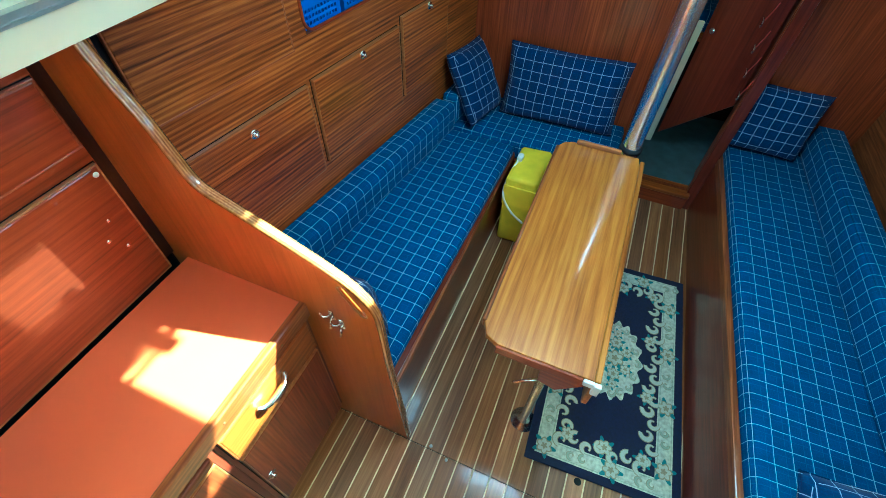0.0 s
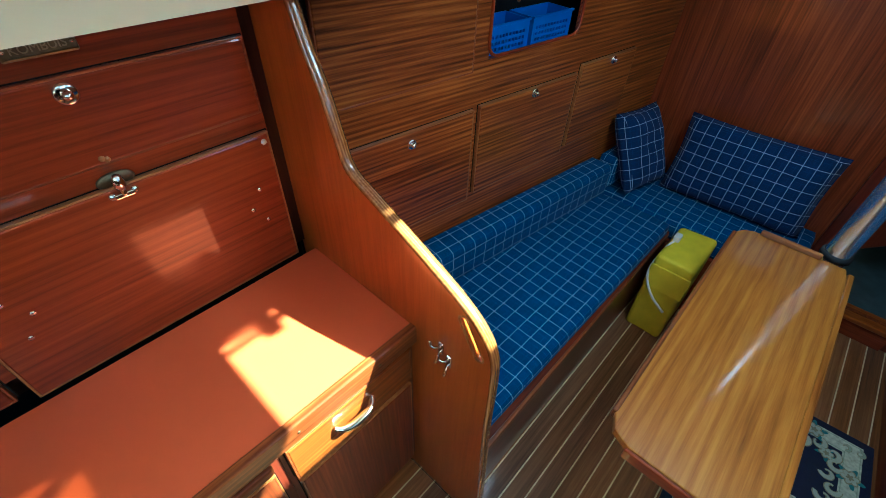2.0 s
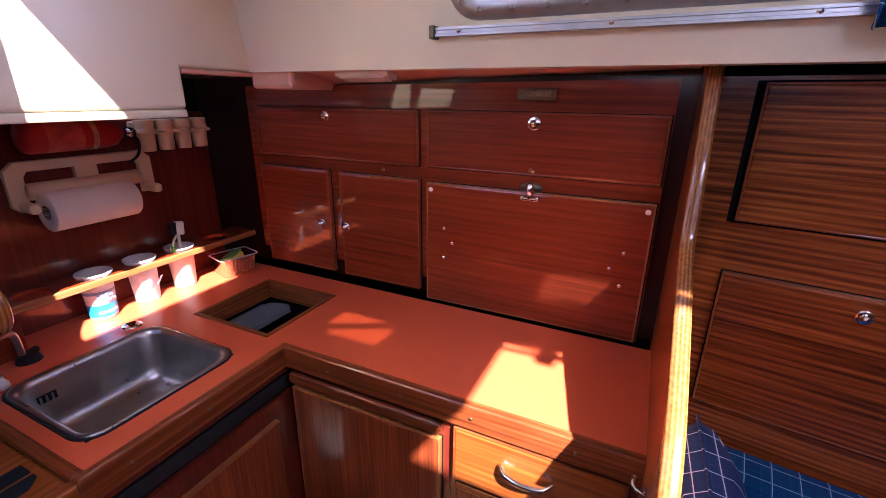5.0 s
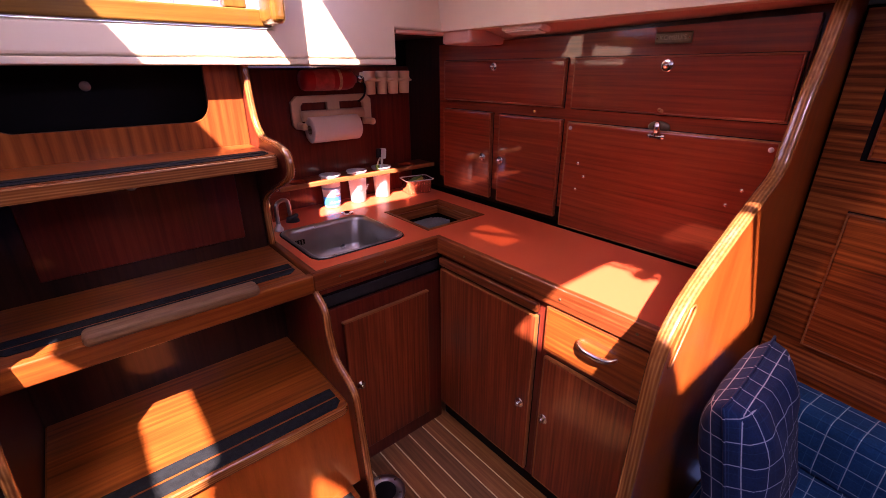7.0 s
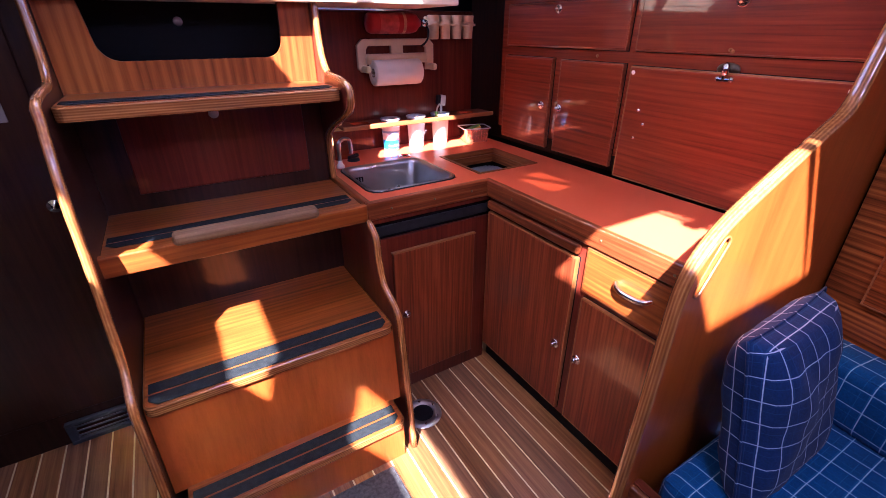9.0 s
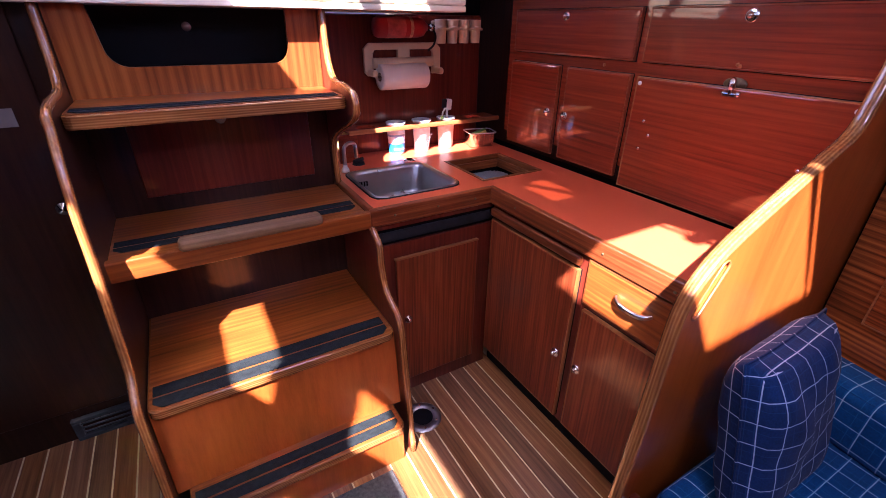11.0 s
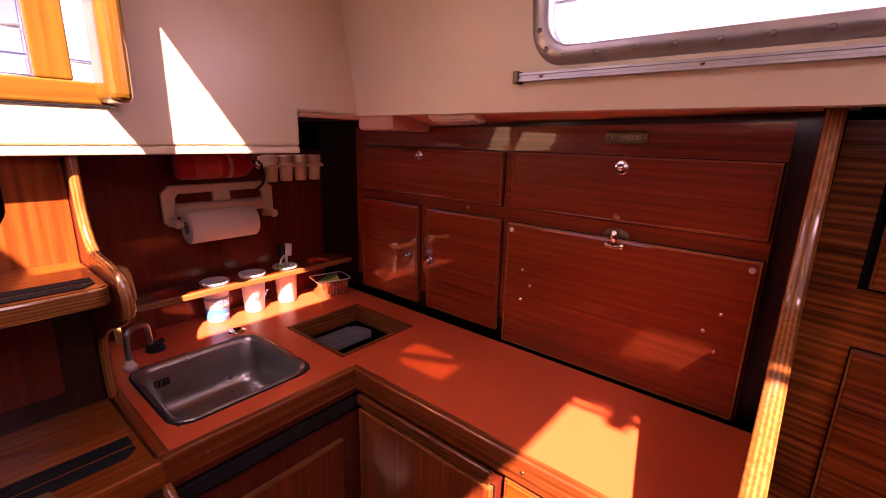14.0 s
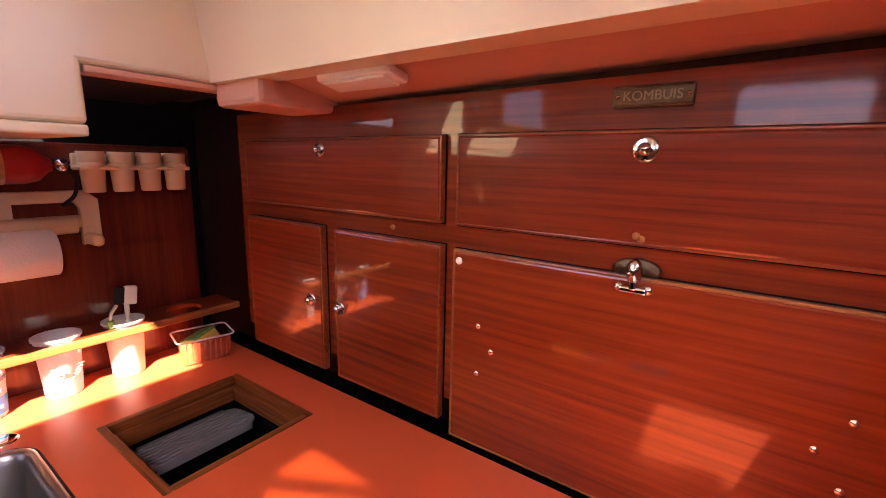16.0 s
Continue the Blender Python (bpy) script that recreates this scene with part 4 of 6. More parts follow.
# side panels with their curved, rounded edges
prof = smooth_line([(0.172, 0.0, 0), (0.150, 0.20, 0), (0.115, 0.44, 0), (0.098, 0.53, 0), (0.03, 0.60, 0), (0.0, 0.70, 0), (-0.045, 0.86, 0), (-0.06, 0.93, 0), (-0.075, 1.02, 0), (-0.11, 1.12, 0), (-0.145, 1.19, 0), (-0.16, 1.225, 0), (-0.25, 1.240, 0), (-0.36, 1.248, 0), (-0.405, 1.29, 0), (-0.425, 1.36, 0), (-0.435, 1.47, 0)], 4)
prof_port = smooth_line([(0.172, 0.0, 0), (0.150, 0.20, 0), (0.118, 0.44, 0), (0.095, 0.545, 0), (0.0, 0.60, 0), (-0.035, 0.68, 0), (-0.045, 0.76, 0), (-0.10, 0.80, 0)], 4)
prof_up = smooth_line([(-0.44, 0.862, 0), (-0.448, 0.93, 0), (-0.438, 1.02, 0), (-0.36, 1.075, 0), (-0.235, 1.125, 0), (-0.168, 1.165, 0), (-0.175, 1.215, 0), (-0.25, 1.235, 0), (-0.36, 1.245, 0), (-0.408, 1.29, 0), (-0.425, 1.36, 0), (-0.435, 1.47, 0)], 4)


def cheek(profile, x0, x1, back, label="", material=MAHOGANY_V):
    pts = [(p.x, p.y) for p in profile]
    sp = part("side_panel", prism(pts + [(back, pts[-1][1]), (back, pts[0][1])], x0, x1, "yz"), material, steps, label)
    part("edging", tube([((x0 + x1) / 2, p.x, p.y) for p in profile], 0.0115, 12), PLY_CHEEK, sp, "rounded pale varnished edge", True)


cheek(prof, SX1 + 0.002, SX1 + 0.022, -0.50, "", SHADE_WOOD)
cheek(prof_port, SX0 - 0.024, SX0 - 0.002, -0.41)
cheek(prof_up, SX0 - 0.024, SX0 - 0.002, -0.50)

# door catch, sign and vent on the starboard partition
side_door = thing("cabin_door", Matrix.Translation((0.84, -0.50, 0)), "closed mahogany cabin door beside the steps, shade in its colour", "door")
# Door leaf coloured near-black for the deep shade it stands in.
part("leaf", box((-0.30, 0.0, 0.14), (0.30, 0.012, 1.45), 0.02, 3), SHADE_WOOD, side_door)
part("knob", lathe([(0.0001, 0.014), (0.010, 0.012), (0.011, 0.006), (0.019, 0.004), (0.020, 0)], 18, Matrix.Translation((-0.255, 0.012, 0.90)) @ pose(0, 0, 0, -90)), CHROME, side_door, "chrome push-button catch", True)
part("sign", box((-0.235, 0.0125, 1.15), (-0.15, 0.016, 1.20), 0.002), ALUMINIUM, side_door, "small pale metal plate")
VENTGREY = plain("dark_vent_paint", (0.035, 0.045, 0.05), 0.5, vary=0.2)
vent = thing("floor_vent", Matrix.Translation((0.70, -0.50, 0.0)), "dark grey louvred vent at the foot of the partition", "vent")
part("vent_frame", merged(box((-0.115, 0.0, 0.0), (0.115, 0.02, 0.016), 0.003), box((-0.115, 0.0, 0.085), (0.115, 0.02, 0.10), 0.003), box((-0.115, 0, 0.016), (-0.09, 0.02, 0.085), 0.003), box((0.09, 0, 0.016), (0.115, 0.02, 0.085), 0.003)), VENTGREY, vent)
for k in range(3):
    part("slat", moved(box((-0.09, -0.008, -0.003), (0.09, 0.008, 0.003), 0.001), Matrix.Translation((0, 0.010, 0.030 + k * 0.021)) @ pose(0, 0, 0, 35)), VENTGREY, vent)

# ---- windows ----
for side, y0, y1, nm in ((-1, 0.30, 1.80, "window_1"), (1, 0.42, 0.97, "window_2"), (1, 1.16, 1.82, "window_3")):
    win = thing(nm, pose(side * 1.017, 0, 1.70), "long cabin window in a riveted aluminium frame", "window", "", "structure")
    inx = -side * 0.002

    def wall_x(z):
        return side * (0.03 - 0.03 - 0.16 * (z + 1.70 - 1.575)) + side * 0.0

    loops = []
    cy, cz, hy, hz = (y0 + y1) / 2, 0.0925 if side < 0 else 0.035 if y0 < 1 else 0.135, (y1 - y0) / 2, 0.0925 if side < 0 else 0.125 if y0 < 1 else 0.135
    for grow, off in ((0.030, 0.0), (0.028, 0.005), (-0.006, 0.007), (-0.010, 0.004), (-0.010, -0.03)):
        pts = rounded(hy + grow, hz + grow, 0.055 + grow * 0.6, 0, 8)
        loops.append([(wall_x(cz + q[1]) - side * off, cy + q[0], cz + q[1]) for q in pts])
    fr = part("frame", skin(loops, False), ALUMINIUM, win, "riveted aluminium frame", True)
    ring = rounded(hy + 0.011, hz + 0.011, 0.055, 0, 5)
    spots = []
    for a, b in zip(ring, ring[1:] + ring[:1]):
        L = math.dist(a, b)
        n = max(1, round(L / 0.075))
        spots += [(a[0] + (b[0] - a[0]) * k / n, a[1] + (b[1] - a[1]) * k / n) for k in range(n) if L > 0.02 or k == 0]
    last = None
    for u, w in spots:
        if last and math.dist(last, (u, w)) < 0.035:
            continue
        last = (u, w)
        part("rivet", lathe([(0.0001, 0.004), (0.0045, 0.003), (0.0065, 0.0)], 10, Matrix.Translation((wall_x(cz + w) - side * 0.0065, cy + u, cz + w)) @ pose(0, 0, 0, 0, -side * 90)), STEEL, fr, "", True)
    pane = part("pane", skin([[(wall_x(cz + q[1]) + side * 0.02, cy + q[0], cz + q[1]) for q in rounded(hy - 0.008, hz - 0.008, 0.05, 0, 6)]]), GLASS, win, "clear window pane")
    pane.visible_shadow = False
    if side > 0:
        continue
    # curtain rail
    rail = thing("curtain_rail", Matrix.Translation((side * 0.994, 0, 1.650)), "slim aluminium curtain rail under the window", "curtain rail", "curtain rails")
    part("track", prism([(-0.010, -0.009), (0.010, -0.009), (0.010, -0.004), (0.007, -0.003), (0.007, 0.003), (0.010, 0.004), (0.010, 0.009), (-0.010, 0.009), (-0.010, 0.004), (-0.007, 0.003), (-0.007, -0.003), (-0.010, -0.004)], 0.24, 2.5, "xz"), ALUMINIUM, rail)
    for k in range(6):
        part("screw", lathe([(0.0001, 0.003), (0.004, 0.002), (0.005, 0)], 10, Matrix.Translation((-side * 0.010, 0.30 + k * 0.32, 0.0)) @ pose(0, 0, 0, 0, -side * 90)), CHROME, rail, "", True)
    part("end_stop", box((-0.014, 0.228, -0.014), (0.014, 0.243, 0.014), 0.003), BRASS, rail, "small brass end stop")


def curtain(x, y0, y1, z0, z1, side):
    bm, rows = bmesh.new(), []
    n = 44
    for j in range(9):
        z = z1 + (z0 - z1) * j / 8
        row = []
        for i in range(n + 1):
            s = i / n
            yy = y0 + (y1 - y0) * s + 0.004 * math.sin(j + i)
            row.append(bm.verts.new((side * (0.018 + 0.014 * math.sin(s * 34 + 0.3 * j)), yy - y0, z + 0.006 * math.sin(s * 17) * j / 8)))
        rows.append(row)
    for A, B in zip(rows, rows[1:]):
        for k in range(n):
            bm.faces.new((A[k], A[k + 1], B[k + 1], B[k]))
    th = thing("curtain", Matrix.Translation((x, y0, 0)), "gathered blue plaid curtain drawn back on its rail", "curtain", "curtains")
    c = part("cloth", bm, BLUE_PLAID, th, "", True)
    so = c.modifiers.new("thick", "SOLIDIFY")
    so.thickness = 0.002


curtain(-0.985, 1.0, 1.2, 1.615, 1.91, 1)
curtain(-0.985, 1.86, 2.05, 1.615, 1.91, 1)


# ---- companionway window frame and grab post ----
cw = thing("washboard_window", Matrix.Translation((0.05, -0.40, 1.55)), "glazed varnished wooden washboard in the companionway", "window")
part("bottom_rail", box((-0.40, -0.03, 0.008), (0.40, 0.022, 0.055), 0.006, 3), OAK_X, cw, "varnished bottom rail")
part("stile", box((-0.335, -0.03, 0.055), (-0.275, 0.016, 0.46), 0.005, 3), OAK_V, cw)
part("stile", box((0.34, -0.03, 0.055), (0.40, 0.016, 0.46), 0.005, 3), OAK_V, cw)
pane = part("pane", box((-0.275, -0.010, 0.055), (0.34, -0.005, 0.40), 0), GLASS, cw, "clear washboard pane")
pane.visible_shadow = False
for x in (-0.385, 0.425):
    part("grab_post", box((x - 0.025, 0.014, 0.012), (x + 0.020, 0.122, 0.48), 0.018, 4), OAK_V, cw, "rounded varnished grab post")

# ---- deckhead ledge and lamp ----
# The ledge and corner step carry the worktop's bounce light as a tint.
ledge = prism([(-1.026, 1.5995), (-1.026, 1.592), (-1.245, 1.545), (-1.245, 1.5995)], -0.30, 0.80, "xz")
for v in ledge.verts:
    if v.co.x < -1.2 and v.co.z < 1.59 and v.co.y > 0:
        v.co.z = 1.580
structure("ledge_port", ledge, RED_BOUNCE, "sloping underside of the side deck, tinted with red bounce light")
slab("ledge_corner", (-1.24, -0.40, 1.528), (-1.030, -0.24, 1.5985), RED_BOUNCE, "step in the deckhead, tinted with red bounce light", 0.012)
lamp = thing("deckhead_lamp", Matrix.Translation((-1.10, -0.03, 1.576)) @ pose(0, 0, 0, 0, -12), "flat unlit strip lamp under the deck", "lamp")
part("body", box((-0.028, -0.09, -0.018), (0.028, 0.09, 0.0), 0.007, 3), WHITE, lamp)
part("cover", box((-0.022, -0.075, -0.023), (0.022, 0.075, -0.016), 0.003), WHITE, lamp, "ribbed clear cover")

# ---- saloon: port lockers ----
ang = math.atan(0.145)
SAL = Matrix.Translation((-1.36 + 0.145 * 0.84, 0.84, 0)) @ pose(0, 0, 0, 0, 0, 90 - math.degrees(ang))
lock = thing("saloon_lockers", SAL, "striped sapele locker wall behind the settee", "cabinet")
L = 2.02
part("face_frame", holed((0.0, 0.0, 0.35), (L, 0.02, 1.562), [(0.695, 1.165, 1.265, 1.54)], 1), LOCKER, lock)
# Sheet and shelf are coloured black to paint the shade inside the lockers.
part("carcass", box((0, 0.16, 0.35), (L, 0.17, 1.6), 0), DARK, lock, "black sheet for the shade behind the lockers")
part("shelf", box((0.6, 0.02, 1.235), (1.3, 0.16, 1.25), 0), DARK, lock, "shelf behind the opening, coloured black for its shade")
d = leaf(lock, 0.095, 0.612, 1.245, 1.545, LOCKER, -0.001, 0.016, "door", EDGE_X, (0.020, 0.006, 0.011, 0.008))
knob(d, 0.40, 1.523, -0.017)
d = leaf(lock, 0.095, 0.632, 0.735, 1.106, LOCKER, -0.001, 0.016, "door", PALE_X)
knob(d, 0.366, 1.068, -0.017)
d = leaf(lock, 0.668, 1.200, 0.755, 1.112, LOCKER, -0.001, 0.016, "door", PALE_X)
knob(d, 0.945, 1.098, -0.017)
d = leaf(lock, 1.232, 1.610, 0.78, 1.14, LOCKER, -0.001, 0.016, "door", PALE_X)
knob(d, 1.44, 1.125, -0.017)
opn = rounded(0.235, 0.135, 0.045, 0, 6)
part("opening_trim", tube([(0.925 + p[0], -0.002, 1.405 + p[1]) for p in opn], 0.006, 8, True, False), MAHOGANY_X, lock, "rounded trim of the open locker", True)
BLUE_PLASTIC = plain("blue_plastic", (0.02, 0.12, 0.50), 0.45)
for x0 in (0.70, 0.93):
    bk = thing("basket", SAL @ Matrix.Translation((x0, 0.03, 1.25)), "blue perforated plastic basket in the open locker", "basket", "baskets in the locker")
    part("shell", holed((0, 0, 0.0), (0.21, 0.004, 0.10), [(0.014 + 0.0165 * i, 0.024 + 0.0165 * i, 0.02 + 0.02 * j, 0.031 + 0.02 * j) for i in range(11) for j in range(3)], 1), BLUE_PLASTIC, bk)
    part("body", merged(box((0, 0.004, 0), (0.004, 0.12, 0.10), 0), box((0.206, 0.004, 0), (0.21, 0.12, 0.10), 0), box((0.004, 0.115, 0), (0.206, 0.12, 0.10), 0), box((0.004, 0.004, 0), (0.206, 0.115, 0.004), 0)), BLUE_PLASTIC, bk)
    part("rim", box((-0.004, -0.005, 0.096), (0.214, 0.004, 0.104), 0.002), BLUE_PLASTIC, bk)

stick = thing("flag_stick", SAL @ Matrix.Translation((0.86, 0.05, 1.405)), "thin pale stick leaning in the open locker", "stick")
part("stick", tube([(0, 0, 0), (0.045, 0.01, 0.06)], 0.005, 8), PALE_X, stick, "", True)
part("sleeve", tube([(0.045, 0.01, 0.06), (0.095, 0.02, 0.125)], 0.007, 8), WHITE, stick, "white sleeve", True)
lamp2 = thing("reading_lamp", Matrix.Translation((-0.77, FORE, 1.50)), "small chrome reading lamp on the forward bulkhead, unlit", "lamp")
part("rose", lathe([(0.0001, 0.012), (0.028, 0.010), (0.032, 0.0)], 20, pose(0, 0, 0, 90)), CHROME, lamp2, "", True)
part("arm", tube([(0, -0.01, 0), (0, -0.05, 0.01)], 0.006, 8), CHROME, lamp2, "", True)
part("shade", lathe([(0.018, 0.0), (0.022, 0.02), (0.032, 0.06), (0.030, 0.06), (0.020, 0.02)], 20, Matrix.Translation((0, -0.055, 0.03)) @ pose(0, 0, 0, 200)), CHROME, lamp2, "", True)

# ---- saloon: port settee ----
settee = thing("settee_base", Matrix.Translation((-0.55, 1.6, 0)), "mahogany settee base with a varnished front edge", "settee")
part("front_board", prism([(0.02, -0.77), (0.03, 0.74), (0.0, 0.74), (0.0, -0.77)], -0.01, 0.40, "xy"), MAHOGANY_H, settee)
part("front_edge", box((-0.01, -0.77, 0.355), (0.034, 0.74, 0.395), 0.006), SAPELE_H, settee, "varnished front edge")
part("seat_board", prism([(0.0, -0.75), (0.0, 1.18), (-0.42, 1.18), (-0.64, -0.75)], 0.30, 0.338, "xy"), MAHOGANY_H, settee)
part("front_board", box((0.034, 0.72, -0.01), (0.58, 0.745, 0.36), 0), MAHOGANY_X, settee, "front board under the forward seat")
part("seat_board", box((0.0, 0.745, 0.30), (0.58, 1.18, 0.338), 0), MAHOGANY_X, settee)


def cushion(name, outline, z0, z1, label, r=0.03, turn=0.0):
    cx, cy = sum(p[0] for p in outline) / len(outline), sum(p[1] for p in outline) / len(outline)
    ca, sa = math.cos(radians(turn)), math.sin(radians(turn))
    local = [(ca * (x - cx) + sa * (y - cy), ca * (y - cy) - sa * (x - cx)) for x, y in outline]
    bm = prism(local, 0, z1 - z0, "xy")
    bmesh.ops.bevel(bm, geom=bm.edges[:], offset=r, segments=4, affect="EDGES", profile=0.5)
    th = thing(name, pose(cx, cy, z0, 0, 0, turn), label, "cushion", "settee cushions")
    part("cover", bm, BLUE_PLAID, th, "", True)
    ins = [(x - math.copysign(0.35 * r, x), y - math.copysign(0.35 * r, y)) for x, y in local]
    part("welt", tube([(x, y, z1 - z0 - 0.30 * r) for x, y in ins], 0.0032, 6, True, False), BLUE_PLAID, th, "stitched welt", True)
    return th


cushion("seat_cushion", [(-0.555, 0.87), (-0.525, 2.345), (-0.925, 2.345), (-1.12, 0.87)], 0.340, 0.452, "long blue plaid seat cushion on the settee", turn=-1.2)
cushion("seat_cushion", [(-0.985, 2.352), (0.02, 2.352), (0.02, 2.775), (-0.945, 2.775)], 0.340, 0.462, "blue plaid seat cushion along the forward bulkhead")
cushion("bolster", [(-1.085, 0.87), (-1.228, 0.87), (-1.015, 2.345), (-0.885, 2.345)], 0.446, 0.625, "long blue plaid back bolster against the lockers", 0.028, -8.2)
cushion("bolster", [(-0.985, 2.36), (-0.89, 2.36), (-0.86, 2.70), (-0.965, 2.70)], 0.464, 0.64, "short blue plaid bolster in the corner", 0.025)


def pillow(m, w, h, t, label, seed=0):
    ob = thing("pillow", m, label, "pillow", "plaid pillows")
    part("cover", pillow_mesh(w, h, t, 22, 0.05, seed), NAVY_PLAID, ob, "", True)
    part("piping", tube([(math.copysign(min(abs(w / 2 * 1.0 * u), w / 2), u) * (1 - 0.05 * (1 - v * v)), 0, h / 2 * v * (1 - 0.05 * (1 - u * u))) for u, v in
                         [(-1 + 2 * k / 10, -1) for k in range(10)] + [(1, -1 + 2 * k / 10) for k in range(10)] + [(1 - 2 * k / 10, 1) for k in range(10)] + [(-1, 1 - 2 * k / 10) for k in range(10)]], 0.003, 6, True, False), NAVY_PLAID, ob, "", True)
    return ob


pillow(pose(-0.38, 2.66, 0.655, -14, 0, 2), 0.66, 0.40, 0.15, "large blue plaid pillow leaning on the forward bulkhead", 1)
pillow(pose(-0.84, 2.50, 0.675, -28, 0, 76), 0.30, 0.40, 0.13, "blue plaid pillow leaning in the settee corner", 5)
pillow(pose(-0.79, 0.955, 0.650, 12, 0, 2), 0.355, 0.41, 0.14, "blue plaid pillow leaning on the partition", 9)

# ---- saloon: table ----
table = thing("saloon_table", Matrix.Translation((-0.09, 1.55, 0)), "varnished teak saloon table with folded leaves", "table")
top = [(-0.185, -0.50), (-0.165, -0.545), (-0.12, -0.565), (0.18, -0.565), (0.18, 0.50), (0.17, 0.565), (-0.13, 0.565), (-0.165, 0.545), (-0.185, 0.51)]
part("tabletop", prism(top, 0.694, 0.72, "xy", 0.004), TABLE_WOOD, table)
part("leaf", moved(box((-0.010, -0.56, -0.17), (0.010, 0.56, 0.0), 0.005), Matrix.Translation((0.1905, 0, 0.713))), TABLE_WOOD, table, "folded drop leaf")
part("edge_moulding", box((-0.194, -0.50, 0.686), (-0.180, 0.51, 0.7235), 0.006, 3), SAPELE_H, table, "rounded edge moulding")
part("end_moulding", box((-0.125, -0.575, 0.678), (0.149, -0.5645, 0.717), 0.004), MAHOGANY_X, table, "darker reddish end moulding")
# The leaf end is coloured white to paint the glare on this corner.
part("leaf_end", merged(box((0.150, -0.5775, 0.694), (0.182, -0.5650, 0.7195), 0.003), box((0.182, -0.5775, 0.655), (0.205, -0.5610, 0.712), 0.004)), WHITE, table, "end cap of the hinged leaf, white for the glare on it")
part("fiddle", box((-0.11, 0.548, 0.72), (0.09, 0.566, 0.742), 0.005), PALE_X, table, "pale raised fiddle strip")
part("bracket", prism([(0.02, 0.694), (0.188, 0.694), (0.188, 0.59), (0.10, 0.475), (0.035, 0.50)], -0.52, -0.485, "xz", 0.004), MAHOGANY_X, table, "mahogany under-frame bracket")
part("beam", box((0.01, -0.50, 0.655), (0.09, 0.50, 0.694), 0.004), MAHOGANY_H, table, "under-frame beam")
part("leg", lathe([(0.0001, 0.0), (0.054, 0.0), (0.054, 0.004), (0.028, 0.010), (0.026, 0.035), (0.0175, 0.040), (0.0175, 0.66)], 24, Matrix.Translation((0.055, -0.475, 0))), plain("satin_aluminium", (0.55, 0.62, 0.68), 0.18, 0.95, 0.02, 2, 0.0), table, "polished aluminium table leg", True)
part("clamp_lever", tube(smooth_line([(0.052, -0.490, 0.485), (0.036, -0.515, 0.495), (0.0, -0.53, 0.485), (-0.040, -0.54, 0.455)], 5), 0.006, 8), CHROME, table, "chrome clamp lever", True)
mast = thing("mast_post", Matrix.Translation((0.035, 2.165, 0)), "polished stainless steel mast support post", "post")
part("post", lathe([(0.04, 0.0), (0.04, 2.02)], 28), plain("satin_post_steel", (0.78, 0.83, 0.88), 0.24, 0.96, 0.01, 0.5, 0.0), mast, "", True)
part("collar", lathe([(0.041, 0.7205), (0.050, 0.721), (0.049, 0.738), (0.041, 0.742)], 28), RUBBER, mast, "black rubber collar at the table", True)
part("base", lathe([(0.075, 0.0), (0.075, 0.006), (0.045, 0.012), (0.041, 0.03)], 28), STEEL, mast, "", True)

# yellow bag
bag = thing("canvas_bag", Matrix.Translation((-0.40, 2.19, 0)), "upright bright yellow canvas bag with a white cable", "bag")
bb = soft_box((-0.085, -0.15, 0.0), (0.085, 0.145, 0.47), 0.02, 3, 5, 0.012, 4)
part("body", bb, YELLOW, bag, "", True)
part("flap", box((-0.088, -0.156, 0.29), (0.088, -0.148, 0.42), 0.003), YELLOW, bag, "folded canvas flap")
part("cable", tube(smooth_line([(-0.06, 0.02, 0.475), (-0.08, -0.08, 0.45), (-0.085, -0.158, 0.36), (-0.03, -0.165, 0.26), (0.05, -0.17, 0.20)], 6), 0.006, 8), WHITE, bag, "white power cable", True)
part("plug", box((-0.075, -0.01, 0.47), (-0.045, 0.035, 0.50), 0.006), WHITE, bag, "white plug")

# ---- saloon: starboard settee ----
sset = thing("settee_base", Matrix.Translation((0.6, 1.9, 0)), "mahogany settee base with a varnished front edge", "settee")
sf = [(0.05, -1.3), (-0.048, 1.05), (-0.028, 1.05), (0.07, -1.3)]
part("front_board", prism(sf, -0.01, 0.36, "xy"), MAHOGANY_H, sset)
part("front_edge", prism([(x - 0.006 if k < 2 else x, y) for k, (x, y) in enumerate(sf)], 0.36, 0.405, "xy", 0.004), SAPELE_H, sset, "varnished front edge")
part("seat_board", prism([(0.07, -1.3), (-0.03, 1.05), (0.7, 1.05), (0.7, -1.3)], 0.30, 0.338, "xy"), MAHOGANY_H, sset)
cushion("seat_cushion", [(0.675, 0.68), (0.572, 2.955), (0.975, 2.955), (1.12, 0.68)], 0.340, 0.452, "long blue plaid seat cushion on the settee", turn=2.6)
cushion("bolster", [(1.085, 0.68), (0.938, 2.955), (1.07, 2.955), (1.215, 0.68)], 0.446, 0.63, "long blue plaid back bolster along the hull", 0.028, 3.7)
pillow(pose(0.725, 2.86, 0.635, -15, 0, -2), 0.36, 0.35, 0.12, "blue plaid pillow leaning on the forward bulkhead", 12)
pillow(pose(0.90, 0.86, 0.56, -62, 0, 8), 0.42, 0.38, 0.13, "blue plaid pillow lying on the settee", 15)
hs = thing("hull_lining", Matrix.Translation((1.2, 1.7, 0)), "dark striped sapele hull lining", "panelling")
part("panel", moved(box((-0.01, -1.45, 0.0), (0.01, 1.27, 1.60), 0), pose(0.035, 0, 0, 0, 0, 3.2)), SAPELE_H, hs)
slab("wall_settee_end", (0.66, 0.62, -0.05), (1.6, 0.64, 0.60), MAHOGANY_V, "mahogany panel at the end of the starboard settee")

